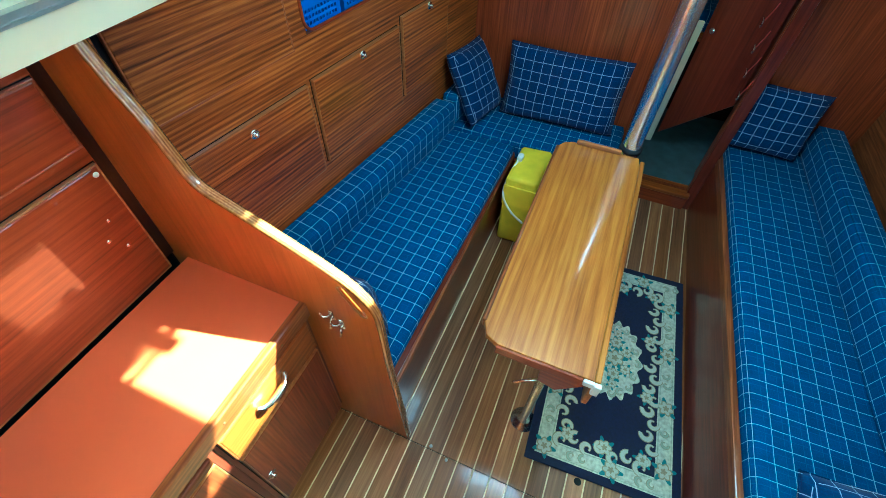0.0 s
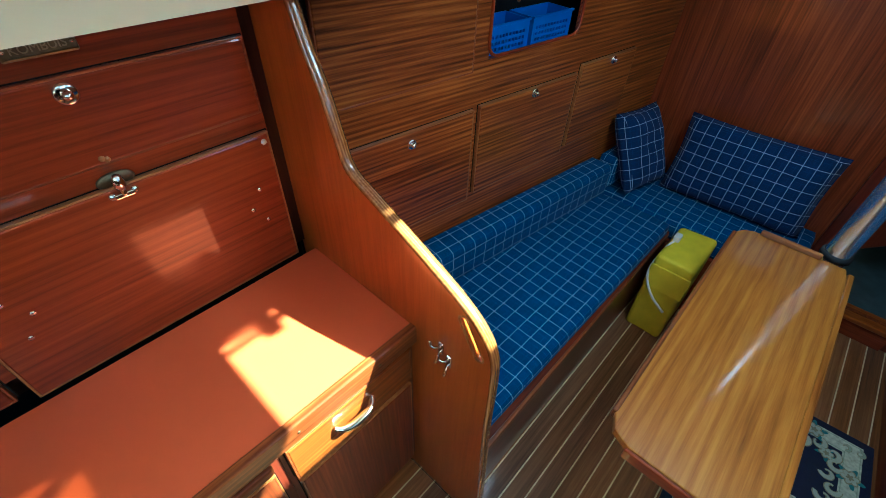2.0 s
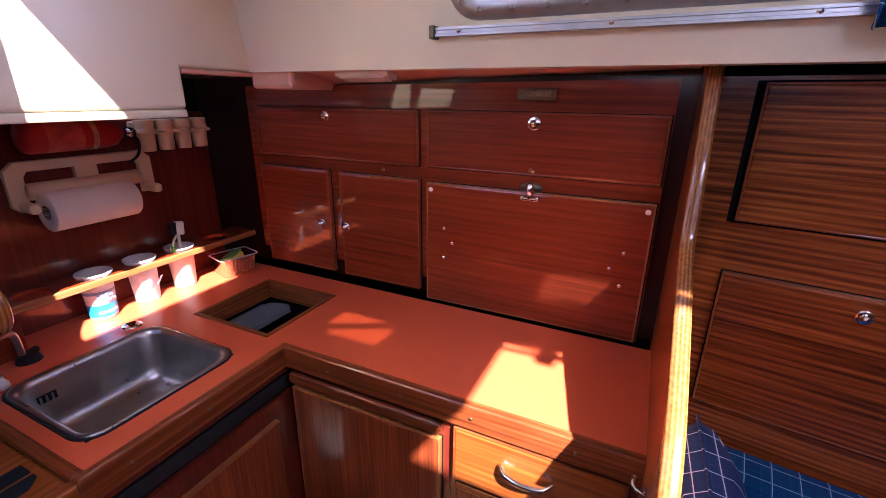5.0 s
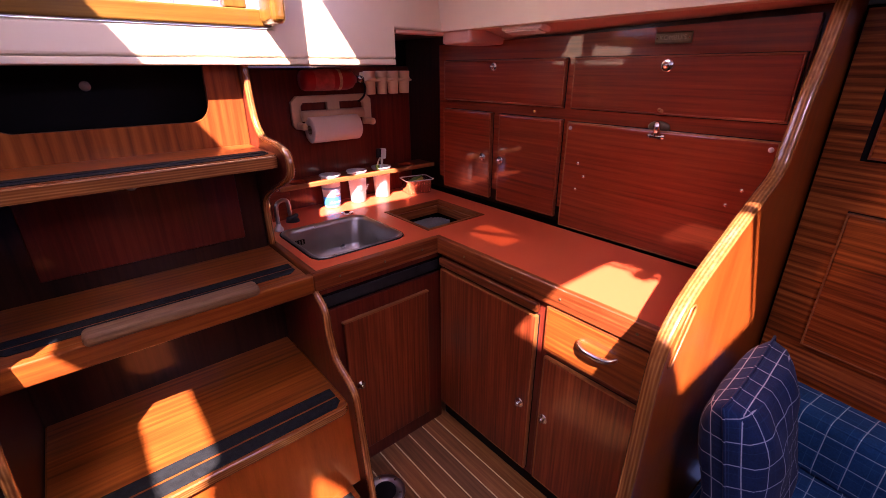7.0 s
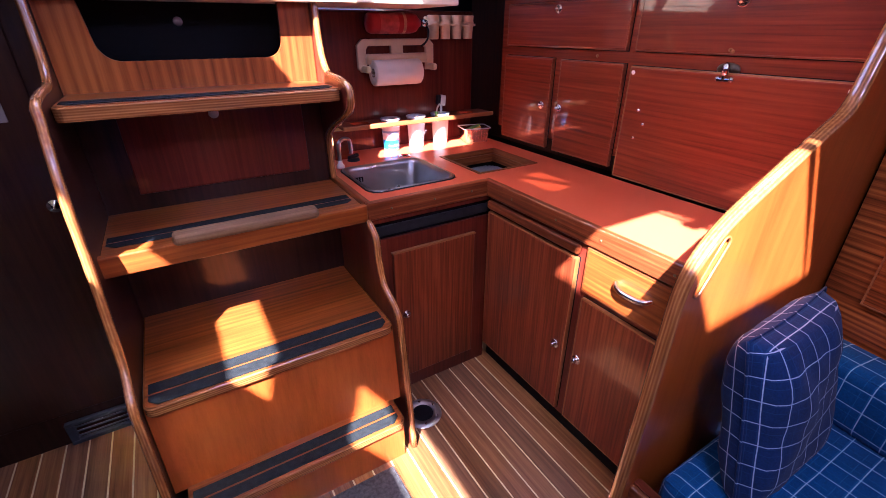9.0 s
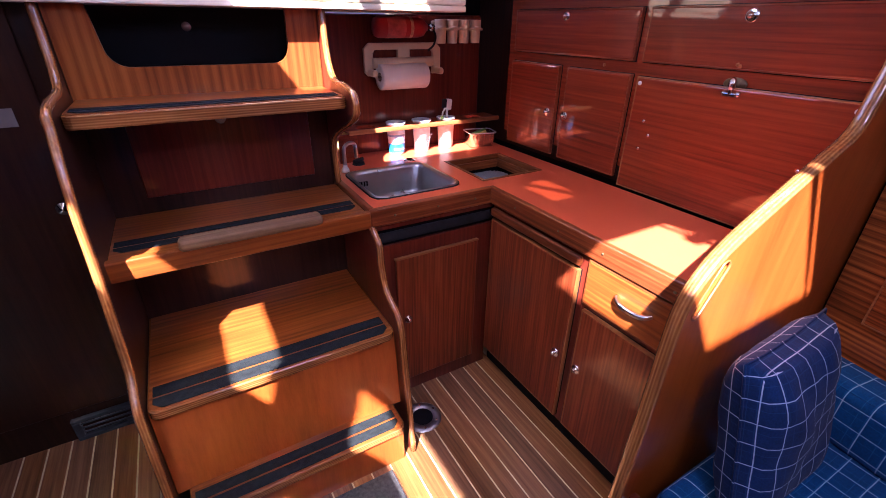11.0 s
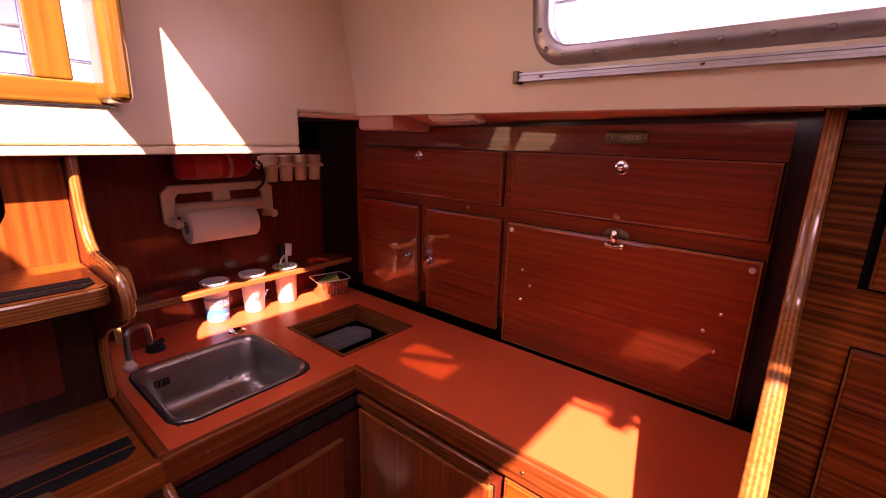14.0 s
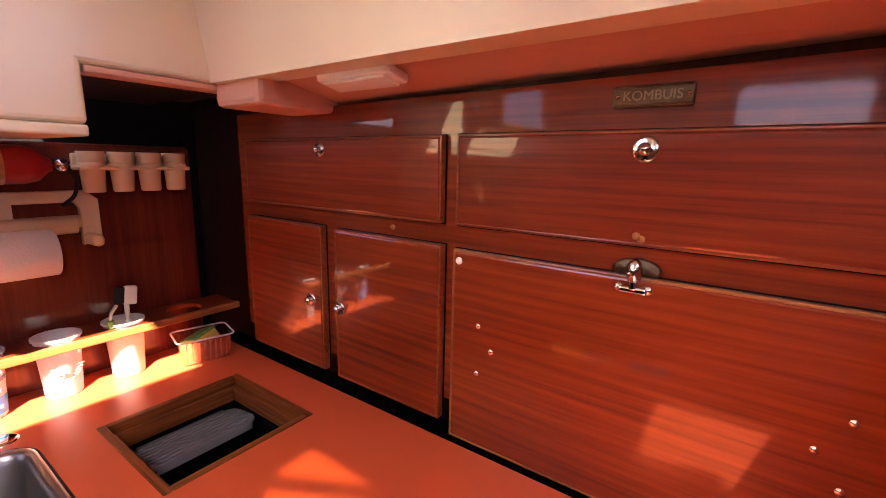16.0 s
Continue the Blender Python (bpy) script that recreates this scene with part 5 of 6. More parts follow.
# ---- forward doorway ----
sill = thing("door_sill", Matrix.Translation((0.30, FORE, 0)), "varnished mahogany doorway sill", "sill")
part("sill", box((-0.25, -0.05, 0.10), (0.22, 0.06, 0.128), 0.006), SAPELE_X, sill)
part("face", box((-0.25, -0.03, -0.01), (0.22, -0.002, 0.10), 0), MAHOGANY_X, sill)
fd = thing("cabin_door", pose(0.492, FORE + 0.035, 0, 0, 0, 135), "open mahogany door to the forward cabin", "door")
part("leaf", prism([(0.0, 0.70), (0.36, 0.30), (0.36, 1.75), (0.0, 1.75)], -0.010, 0.010, "xz"), MAHOGANY_V, fd)
part("catch", lathe([(0.0001, 0.008), (0.012, 0.006), (0.016, 0.0)], 14, Matrix.Translation((0.32, 0.010, 0.95)) @ pose(0, 0, 0, -90)), CHROME, fd, "chrome catch", True)
for k in range(4):
    hk = thing("coat_hook", Matrix.Translation((0.468 - 0.024 * k, FORE - 0.004, 0.775 + 0.115 * k)), "small chrome hook with a red loop on the bulkhead", "hook", "hooks by the doorway")
    part("hook", tube(smooth_line([(0, 0, 0.02), (0, -0.025, 0.015), (0.0, -0.036, 0.0), (0, -0.028, -0.014), (0, -0.015, -0.012)], 5), 0.0035, 8), CHROME, hk, "", True)
    part("loop", tube([(0.004, -0.02, 0.01), (0.02, -0.012, 0.05), (0.03, -0.006, 0.085)], 0.0025, 6), plain("red_cord", (0.35, 0.03, 0.02), 0.7), hk, "thin red cord", True)
for x0, x1 in ((0.035, 0.088), (0.502, 0.56)):
    slab("trim_door", (x0, FORE - 0.018, 0.0), (x1, FORE - 0.001, 1.80), MAHOGANY_V, "mahogany door trim", 0.005)
TEAL = plain("grey_green_carpet", (0.05, 0.075, 0.08), 0.95, vary=0.25, bump=0.6, grain=300)
slab("floor_fore", (-0.2, FORE + 0.03, 0.10), (0.9, 4.2, 0.125), TEAL, "grey-green carpeted forward cabin floor")
berth = thing("berth", Matrix.Translation((0.2, 3.8, 0)), "forward berth with a blue plaid mattress", "bed")
part("front", box((-0.9, -0.20, 0.665), (0.9, -0.17, 0.72), 0.006), SAPELE_X, berth, "varnished berth edge")
# Black sheet paints the shade below the berth edge.
part("under_berth", box((-0.9, -0.10, 0.1), (0.9, -0.08, 0.665), 0), DARK, berth, "black sheet for the shade under the berth")
part("mattress", box((-0.9, -0.20, 0.72), (0.9, 0.42, 0.84), 0.03, 3), BLUE_PLAID, berth, "blue plaid mattress", True)
slab("passage_panel", (0.115, 3.22, 0.126), (0.235, 3.245, 0.92), GELCOAT, "pale moulded panel beyond the doorway", 0.008)
slab("wall_heads", (0.02, FORE + 0.03, 0.0), (0.045, 3.6, 1.6), GELCOAT, "pale moulded side of the passage")

# ---- rug ----
RUG_W, RUG_L = 0.62, 1.17


def pile(name, color):
    return plain(name, color, 0.95, vary=0.28, scale=70, bump=0.9, grain=420)


PILE_NAVY, PILE_CREAM, PILE_TAN = pile("navy_pile", (0.006, 0.009, 0.032)), pile("cream_pile", (0.50, 0.51, 0.38)), pile("tan_pile", (0.30, 0.26, 0.15))
PILE_TEAL, PILE_SAGE = pile("teal_pile", (0.05, 0.19, 0.19)), pile("sage_pile", (0.33, 0.38, 0.27))


def blob(bm, points, z):
    bm.faces.new([bm.verts.new((x, y, z)) for x, y in points])


def petal(bm, a, length, width, z, x=0.0, y=0.0):
    pts = []
    for k in range(10):
        q = 2 * math.pi * k / 10
        u, v = length * 0.5 * (1 + math.cos(q)), width * 0.5 * math.sin(q)
        pts.append((x + u * math.cos(a) - v * math.sin(a), y + u * math.sin(a) + v * math.cos(a)))
    blob(bm, pts, z)


def curl(bm, flip, grow, z):
    """A curling leaf of unit size: a ribbon that winds inward and thins."""
    left, right = [], []
    for k in range(15):
        s = k / 14
        q, rad = flip * radians(290) * s, 1.0 - 0.60 * s
        w = 0.50 * math.sin(math.pi * min(1, 0.18 + s)) + 0.16 + grow
        for side, d in ((left, rad + w / 2), (right, rad - w / 2)):
            side.append(bm.verts.new((d * math.cos(q), d * math.sin(q), z)))
    for k in range(14):
        bm.faces.new((left[k], left[k + 1], right[k + 1], right[k]))


def motif_mesh(name, layers):
    """One mesh out of several flat layers, each of its own pile."""
    me_, whole = bpy.data.meshes.new(name), bmesh.new()
    for k, (draw, material) in enumerate(layers):
        before = set(whole.faces)
        draw(whole)
        for fc in whole.faces:
            if fc not in before:
                fc.material_index = k
                fc.normal_update()
                if fc.normal.z < 0:
                    fc.normal_flip()
        me_.materials.append(material)
    whole.to_mesh(me_)
    whole.free()
    return me_


def flower_layers(bm, count, length, width, z, turn_=0.0):
    for k in range(count):
        petal(bm, 2 * math.pi * k / count + turn_, length, width, z)


def motif(name, me_, x, y, turn_, size):
    ob = new(name, me_)
    ob.parent = rug
    ob.matrix_local = pose(x, y, 0.0106, 0, 0, math.degrees(turn_)) @ Matrix.Diagonal((size, size, 1, 1))
    return ob


SCROLL = {f: motif_mesh("scroll", [(lambda bm, f=f: curl(bm, f, 0.26, 0.0007), PILE_TAN), (lambda bm, f=f: curl(bm, f, 0.0, 0.0014), PILE_CREAM)]) for f in (-1, 1)}
TENDRIL = {f: motif_mesh("tendril", [(lambda bm, f=f: curl(bm, f, 0.12, 0.0007), PILE_TAN), (lambda bm, f=f: curl(bm, f, -0.12, 0.0014), PILE_SAGE)]) for f in (-1, 1)}
FLOWER = motif_mesh("flower", [(lambda bm: flower_layers(bm, 5, 1.65, 0.62, 0.0009, 0.5), PILE_TEAL), (lambda bm: flower_layers(bm, 6, 1.12, 0.86, 0.0014), PILE_TAN),
                               (lambda bm: flower_layers(bm, 6, 0.96, 0.60, 0.0019), PILE_CREAM), (lambda bm: flower_layers(bm, 5, 0.46, 0.28, 0.0024, 0.3), PILE_TAN)])


def rug_ring(d0, d1, z):
    w, h = RUG_W / 2, RUG_L / 2
    return merged(box((-w + d0, -h + d0, 0.004), (w - d0, -h + d1, z), 0), box((-w + d0, h - d1, 0.004), (w - d0, h - d0, z), 0),
                  box((-w + d0, -h + d1, 0.004), (-w + d1, h - d1, z), 0), box((w - d1, -h + d1, 0.004), (w - d0, h - d1, z), 0))


def perimeter(inset, count):
    """Evenly spread places along a rectangle inside the rug, with the way along each side."""
    w, h = RUG_W / 2 - inset, RUG_L / 2 - inset
    sides = [((-w, -h), (w, -h)), ((w, -h), (w, h)), ((w, h), (-w, h)), ((-w, h), (-w, -h))]
    whole = 4 * (w + h)
    for k in range(count):
        d = whole * k / count
        for a, b in sides:
            span = math.dist(a, b)
            if d < span:
                yield a[0] + (b[0] - a[0]) * d / span, a[1] + (b[1] - a[1]) * d / span, math.atan2(b[1] - a[1], b[0] - a[0])
                break
            d -= span


rug = thing("rug", pose(0.29, 1.53, 0, 0, 0, 3.0), "navy and cream carved floral rug on the cabin sole", "rug")
part("ground", box((-RUG_W / 2, -RUG_L / 2, 0.001), (RUG_W / 2, RUG_L / 2, 0.010), 0.003), PILE_NAVY, rug, "dark navy pile")
part("border", rug_ring(0.036, 0.104, 0.0108), PILE_CREAM, rug, "cream border band")
part("border_line", merged(rug_ring(0.042, 0.0445, 0.0113), rug_ring(0.095, 0.0985, 0.0113)), PILE_SAGE, rug, "thin sage border lines")
rr = random.Random(8)
for k, (x, y, a) in enumerate(perimeter(0.132, 46)):
    flip = 1 if k % 2 else -1
    motif("scroll", SCROLL[flip], x - 0.011 * flip * math.sin(a), y + 0.011 * flip * math.cos(a), a + rr.uniform(-0.4, 0.4) + 1.6 * flip, rr.uniform(0.024, 0.029))
for k, (x, y, a) in enumerate(perimeter(0.070, 22)):
    if k % 2 == 0:
        motif("flower", FLOWER, x, y, rr.uniform(0, 6.28), 0.032)
    else:
        for f in (-1, 1):
            motif("tendril", TENDRIL[f], x + 0.024 * f * math.cos(a), y + 0.024 * f * math.sin(a), a + 1.5 * f, 0.018)
for x in (-0.155, 0.155):
    for y in (-0.43, -0.15, 0.15, 0.43):
        motif("flower", FLOWER, x, y, rr.uniform(0, 6.28), 0.026)
for y in (-0.435, 0.435):
    motif("flower", FLOWER, 0.0, y, rr.uniform(0, 6.28), 0.030)
med = [((0.120 + 0.011 * math.cos(16 * q)) * math.cos(q), (0.205 + 0.014 * math.cos(16 * q)) * math.sin(q)) for q in [2 * math.pi * k / 128 for k in range(128)]]
part("medallion", prism(med, 0.004, 0.0109, "xy"), PILE_CREAM, rug, "scalloped cream medallion")
for k in range(16):
    q = 2 * math.pi * k / 16
    motif("tendril", TENDRIL[1 if k % 2 else -1], 0.102 * math.cos(q), 0.182 * math.sin(q), q + 2.0, 0.019)
for x, y, size in ((0, 0, 0.040), (0.0, 0.085, 0.028), (0.0, -0.085, 0.028), (0.052, 0.045, 0.024), (-0.052, -0.045, 0.024), (-0.052, 0.045, 0.024), (0.052, -0.045, 0.024), (0, 0.138, 0.020), (0, -0.138, 0.020)):
    motif("flower", FLOWER, x, y, rr.uniform(0, 6.28), size)

mat_bm = box((-0.19, 0.0, 0.001), (0.16, 0.26, 0.012), 0.004)
solid("doormat", mat_bm, plain("grey_doormat", (0.055, 0.06, 0.062), 0.95, vary=0.5, scale=90, bump=1.0, grain=500), "dark grey bristle doormat before the steps", "doormat").matrix_world = pose(0.03, 0.215, 0)

drain = thing("floor_fitting", Matrix.Translation((-0.365, 0.055, 0.0)), "round grey deck fitting let into the sole", "floor fitting")
part("flange", lathe([(0.042, 0.001), (0.044, 0.006), (0.072, 0.005), (0.076, 0.0)], 28), ALUMINIUM, drain, "", True)
part("well", lathe([(0.0001, 0.0016), (0.030, 0.002), (0.042, 0.003)], 24), DARK, drain, "dark opening", True)
for k in range(6):
    a = radians(60 * k + 15)
    part("screw", lathe([(0.0001, 0.008), (0.004, 0.0075), (0.005, 0.005)], 10, Matrix.Translation((0.058 * math.cos(a), 0.058 * math.sin(a), 0))), CHROME, drain, "", True)

# ---- galley: aft wall ----
holder = thing("paper_holder", Matrix.Translation((-0.725, AFT, 1.270)), "cream plastic kitchen roll holder on the aft panel", "paper holder")
CREAM = plain("cream_plastic", (0.72, 0.50, 0.29), 0.4, vary=0.04)
part("back_frame", prism([(-0.165, 0.068), (0.165, 0.068), (0.19, 0.045), (0.19, -0.050), (0.175, -0.066), (0.150, -0.066), (0.150, 0.026), (0.140, 0.040), (0.03, 0.040), (0.03, 0.006), (-0.03, 0.006), (-0.03, 0.040), (-0.140, 0.040), (-0.150, 0.026), (-0.150, -0.066), (-0.175, -0.066), (-0.19, -0.050), (-0.19, 0.045)], 0.0, 0.020, "xz", 0.003), CREAM, holder)
part("shelf", box((-0.152, 0.0, -0.022), (0.152, 0.026, 0.008), 0.006, 3), CREAM, holder)
part("arm", box((-0.178, 0.004, -0.066), (-0.152, 0.080, -0.036), 0.012, 3), CREAM, holder)
part("arm", box((0.152, 0.004, -0.066), (0.178, 0.080, -0.036), 0.012, 3), CREAM, holder)
part("bar", tube([(-0.135, 0.036, -0.012), (0.155, 0.036, -0.012)], 0.021, 14), CREAM, holder, "", True)
roll = thing("kitchen_roll", Matrix.Translation((-0.695, AFT + 0.066, 1.203)), "white paper kitchen roll on its holder", "paper roll")
PAPER = plain("white_paper", (0.80, 0.70, 0.58), 0.9, vary=0.03, bump=0.5, grain=260)
part("paper", lathe([(0.020, -0.112), (0.052, -0.112), (0.0535, -0.110), (0.0535, 0.110), (0.052, 0.112), (0.020, 0.112), (0.020, -0.112)], 32, pose(0, 0, 0, 0, 90)), PAPER, roll, "", True)
part("core", lathe([(0.020, -0.113), (0.020, 0.113)], 24, pose(0, 0, 0, 0, 90)), plain("card", (0.30, 0.22, 0.14), 0.9), roll, "brown card core", True)

ext = thing("fire_extinguisher", Matrix.Translation((-0.675, AFT + 0.055, 1.400)) @ pose(0, 0, 0, 0, -90), "red fire extinguisher lying on a bracket", "fire extinguisher")
RED = plain("red_paint", (0.42, 0.02, 0.02), 0.35, vary=0.08, coat=0.4)
part("cylinder", lathe([(0.0001, -0.105), (0.036, -0.100), (0.042, -0.085), (0.042, 0.10), (0.036, 0.125), (0.018, 0.142), (0.014, 0.15)], 28), RED, ext, "", True)
part("valve", lathe([(0.014, 0.15), (0.016, 0.175), (0.009, 0.18), (0.0001, 0.182)], 16), RUBBER, ext, "black valve head", True)
part("hose", tube(smooth_line([(0.0, 0.0, 0.172), (-0.03, 0.006, 0.19), (-0.07, 0.0, 0.185), (-0.095, -0.02, 0.165)], 5), 0.0045, 8), RUBBER, ext, "short black hose", True)
part("label_strip", lathe([(0.0427, 0.052), (0.0427, 0.066)], 28), plain("pale_label", (0.62, 0.42, 0.24), 0.5, vary=0.3, scale=60), ext, "pale printed strip", True)
part("gauge", lathe([(0.0001, 0.012), (0.013, 0.011), (0.014, 0)], 16, Matrix.Translation((0.0, 0.016, 0.165)) @ pose(0, 0, 0, -90)), CHROME, ext, "small round gauge", True)
part("label_band", lathe([(0.0424, -0.055), (0.0424, 0.03)], 28), plain("worn_label", (0.50, 0.10, 0.08), 0.5, vary=0.3, scale=40), ext, "printed label band", True)
part("bracket", box((-0.046, -0.055, -0.02), (0.046, -0.03, 0.02), 0.004), RUBBER, ext, "black wall bracket")

rack = thing("cup_rack", Matrix.Translation((-0.998, AFT, 1.40)), "cream plastic rack holding beakers on the aft panel", "rack")
part("plate", box((-0.125, 0.0, -0.01), (0.125, 0.012, 0.028), 0.005), CREAM, rack)
part("shelf", box((-0.125, 0.0, -0.012), (0.125, 0.065, -0.002), 0.004), CREAM, rack)
for k in range(4):
    cup = thing("beaker", Matrix.Translation((-0.998 - 0.094 + 0.0625 * k, AFT + 0.040, 1.334)), "cream plastic beaker in the wall rack", "cup", "beakers in the rack")
    part("cup", lathe([(0.0001, 0.0), (0.021, 0.0), (0.023, 0.004), (0.0280, 0.096), (0.0290, 0.098), (0.0265, 0.099), (0.022, 0.01), (0.0001, 0.008)], 22), CREAM, cup, "", True)
    part("band", lathe([(0.0264, 0.060), (0.0292, 0.064), (0.0292, 0.069), (0.0274, 0.073)], 22), CREAM, cup, "", True)

# glass holder shelf with cups
gs = thing("cup_shelf", Matrix.Translation((-0.80, AFT, 0.984)), "varnished fiddled shelf with round cup holes", "shelf")
holes = [(-0.27, 0.068), (-0.12, 0.068), (0.015, 0.068), (0.15, 0.068), (0.30, 0.068)]
sb = part("board", box((-0.40, 0.0, 0.0), (0.40, 0.125, 0.012), 0.003), MAHOGANY_X, gs)
cutters = merged(*[lathe([(0.0001, -0.03), (0.0455, -0.03), (0.0455, 0.05), (0.0001, 0.05)], 28, Matrix.Translation((x, y, 0))) for x, y in holes])
cob = part("cutter", cutters, MAHOGANY_X, gs)
md = sb.modifiers.new("holes", "BOOLEAN")
md.object, md.solver = cob, "EXACT"
bpy.context.view_layer.update()
me = bpy.data.meshes.new_from_object(sb.evaluated_get(bpy.context.evaluated_depsgraph_get()))
sb.modifiers.clear()
sb.data = me
bpy.data.objects.remove(cob)
part("front_edge", box((-0.40, 0.122, -0.004), (0.40, 0.134, 0.016), 0.004, 3), PALE_X, gs, "sunlit varnished front edge")
part("bracket", box((0.36, 0.0, -0.124), (0.372, 0.110, 0.0), 0.003), MAHOGANY_V, gs)
part("end_board", box((0.36, 0.1105, -0.124), (0.445, 0.1215, -0.0005), 0.002), MAHOGANY_X, gs)
CUPWHITE = plain("white_pot_plastic", (0.80, 0.86, 0.93), 0.35, vary=0.03)


def thin(m, color, share):
    """Lets light through a thin plastic wall."""
    n, l = m.node_tree.nodes, m.node_tree.links
    tr, mx = n.new("ShaderNodeBsdfTranslucent"), n.new("ShaderNodeMixShader")
    tr.inputs[0].default_value, mx.inputs[0].default_value = (*color, 1), share
    l.new(n["Principled BSDF"].outputs[0], mx.inputs[1])
    l.new(tr.outputs[0], mx.inputs[2])
    l.new(mx.outputs[0], n["Material Output"].inputs["Surface"])


thin(CUPWHITE, (0.86, 0.92, 0.98), 0.6)
BLUEPRINT = plain("blue_print", (0.01, 0.24, 0.72), 0.4, vary=0.2, scale=50)
PALEBLUE = plain("pale_blue_print", (0.22, 0.38, 0.62), 0.4)
PRINTGREY = plain("grey_print", (0.30, 0.26, 0.30), 0.5)


def pot(x, kind):
    cup = thing("yoghurt_pot", Matrix.Translation((-0.80 + x, AFT + 0.068, 0.86)), "tall white plastic pot standing in the cup shelf", "pot", "pots in the cup shelf")
    part("cup", lathe([(0.0001, 0.002), (0.034, 0.0), (0.036, 0.003), (0.0435, 0.140), (0.0475, 0.142), (0.0475, 0.147), (0.0425, 0.147), (0.033, 0.008), (0.0001, 0.006)], 28), CUPWHITE if kind < 2 else CLEARPOT, cup, "", True)
    if kind == 0:
        part("print", lathe([(0.0367, 0.010), (0.0392, 0.050)], 28), BLUEPRINT, cup, "bright blue printed band", True)
        part("print", lathe([(0.0412, 0.084), (0.0418, 0.094)], 28), PALEBLUE, cup, "pale blue printed band", True)
        for z, half, count in ((0.022, 0.0036, 6), (0.060, 0.0028, 7), (0.074, 0.0022, 5)):
            for k in range(count):
                a, r = radians(90 + 15 * (k - (count - 1) / 2)), 0.0362 + z * 0.0535
                part("writing", moved(box((-0.0008, -half, z), (0.0010, half, z + 0.008), 0), pose(r * math.cos(a), r * math.sin(a), 0, 0, 0, math.degrees(a))), CUPWHITE if z < 0.05 else PALEBLUE, cup, "printed bars")
    if kind == 1:
        for k in range(5):
            part("writing", moved(box((-0.0006, -0.010, 0.0), (0.0008, 0.010, 0.0025), 0), pose(0, 0, 0, 0, 0, 70) @ pose(0.0378 + 0.00054 * 9 * k, 0, 0.045 + 0.009 * k)), PRINTGREY, cup, "thin grey printed lines")
            part("writing", moved(box((-0.0006, -0.007, 0.0), (0.0008, 0.007, 0.0025), 0), pose(0, 0, 0, 0, 0, 118) @ pose(0.0378 + 0.00054 * 9 * k, 0, 0.045 + 0.009 * k)), PRINTGREY, cup, "thin grey printed lines")
    return cup


CLEARPOT = plain("cloudy_plastic", (0.86, 0.91, 0.96), 0.35, vary=0.05)
TUBCLEAR = glass("clear_tub_plastic", (0.93, 0.95, 0.97), 0.12)
CLEARPOT.node_tree.nodes["Principled BSDF"].inputs["Transmission Weight"].default_value = 0.5
pot(0.15, 0)
pot(0.015, 1)
pot(-0.12, 2)
brush = thing("dish_brush", Matrix.Translation((-0.92, AFT + 0.07, 0.875)) @ pose(0, 0, 0, 8, -10), "white dish brush standing in a pot", "brush")
part("handle", tube([(0, 0, 0), (0.004, 0, 0.10), (0.012, 0.004, 0.17)], 0.006, 8), WHITE, brush, "", True)
part("head", box((-0.012, -0.008, 0.165), (0.020, 0.010, 0.215), 0.006, 3), WHITE, brush, "", True)
part("bristles", box((0.018, -0.008, 0.168), (0.038, 0.010, 0.212), 0.003), RUBBER, brush, "dark bristles")
GREEN = plain("green_plastic", (0.10, 0.30, 0.05), 0.5)
fork = thing("scraper", Matrix.Translation((-0.915, AFT + 0.08, 0.875)) @ pose(0, 0, 0, -6, 14), "green-tipped plastic scraper in a pot", "utensil")
part("handle", tube(smooth_line([(0, 0, 0), (-0.004, 0, 0.12), (-0.01, 0.0, 0.16), (-0.03, 0.0, 0.18)], 5), 0.004, 8), plain("pale_handle", (0.5, 0.5, 0.42), 0.5), fork, "", True)
part("tip", box((-0.012, -0.006, 0.125), (0.004, 0.006, 0.15), 0.004), GREEN, fork)
tub = thing("plastic_tub", Matrix.Translation((-1.085, AFT + 0.13, 0.86)) @ pose(0, 0, 0, 0, 0, -14), "clear ribbed plastic tub holding a sponge", "tub")
part("tub", skin([rounded(0.072, 0.055, 0.015, 0.072), rounded(0.068, 0.052, 0.014, 0.070), rounded(0.060, 0.045, 0.012, 0.004), rounded(0.050, 0.036, 0.01, 0.002)]), TUBCLEAR, tub, "", True)
for k in range(8):
    for s in (-1, 1):
        part("rib", moved(box((-0.002, -0.0015, 0.006), (0.002, 0.0015, 0.066), 0.001), Matrix.Translation((-0.049 + 0.014 * k, s * 0.0475, 0)) @ pose(0, 0, 0, -6 * s)), TUBCLEAR, tub)
part("rim", tube(rounded(0.072, 0.055, 0.015, 0.0725), 0.0025, 6, True, False), CUPWHITE, tub, "pale rolled rim", True)
sponge = thing("sponge", Matrix.Translation((-1.085, AFT + 0.13, 0.896)) @ pose(0, 0, 0, 20, 8, 20), "yellow sponge with a green scouring side", "sponge")
part("foam", box((-0.04, -0.028, 0.0), (0.04, 0.028, 0.03), 0.006), plain("yellow_foam", (0.62, 0.50, 0.10), 0.9, bump=0.8, grain=120), sponge)
part("scourer", box((-0.04, -0.028, 0.03), (0.04, 0.028, 0.038), 0.003), GREEN, sponge, "green scouring pad")

# cleaning bottle by the steps
bot = thing("cleaner_bottle", Matrix.Translation((-0.392, AFT + 0.040, 0.86)) @ pose(0, 0, 0, 0, 4, 8), "yellow-white cleaner bottle beside the tap", "bottle")
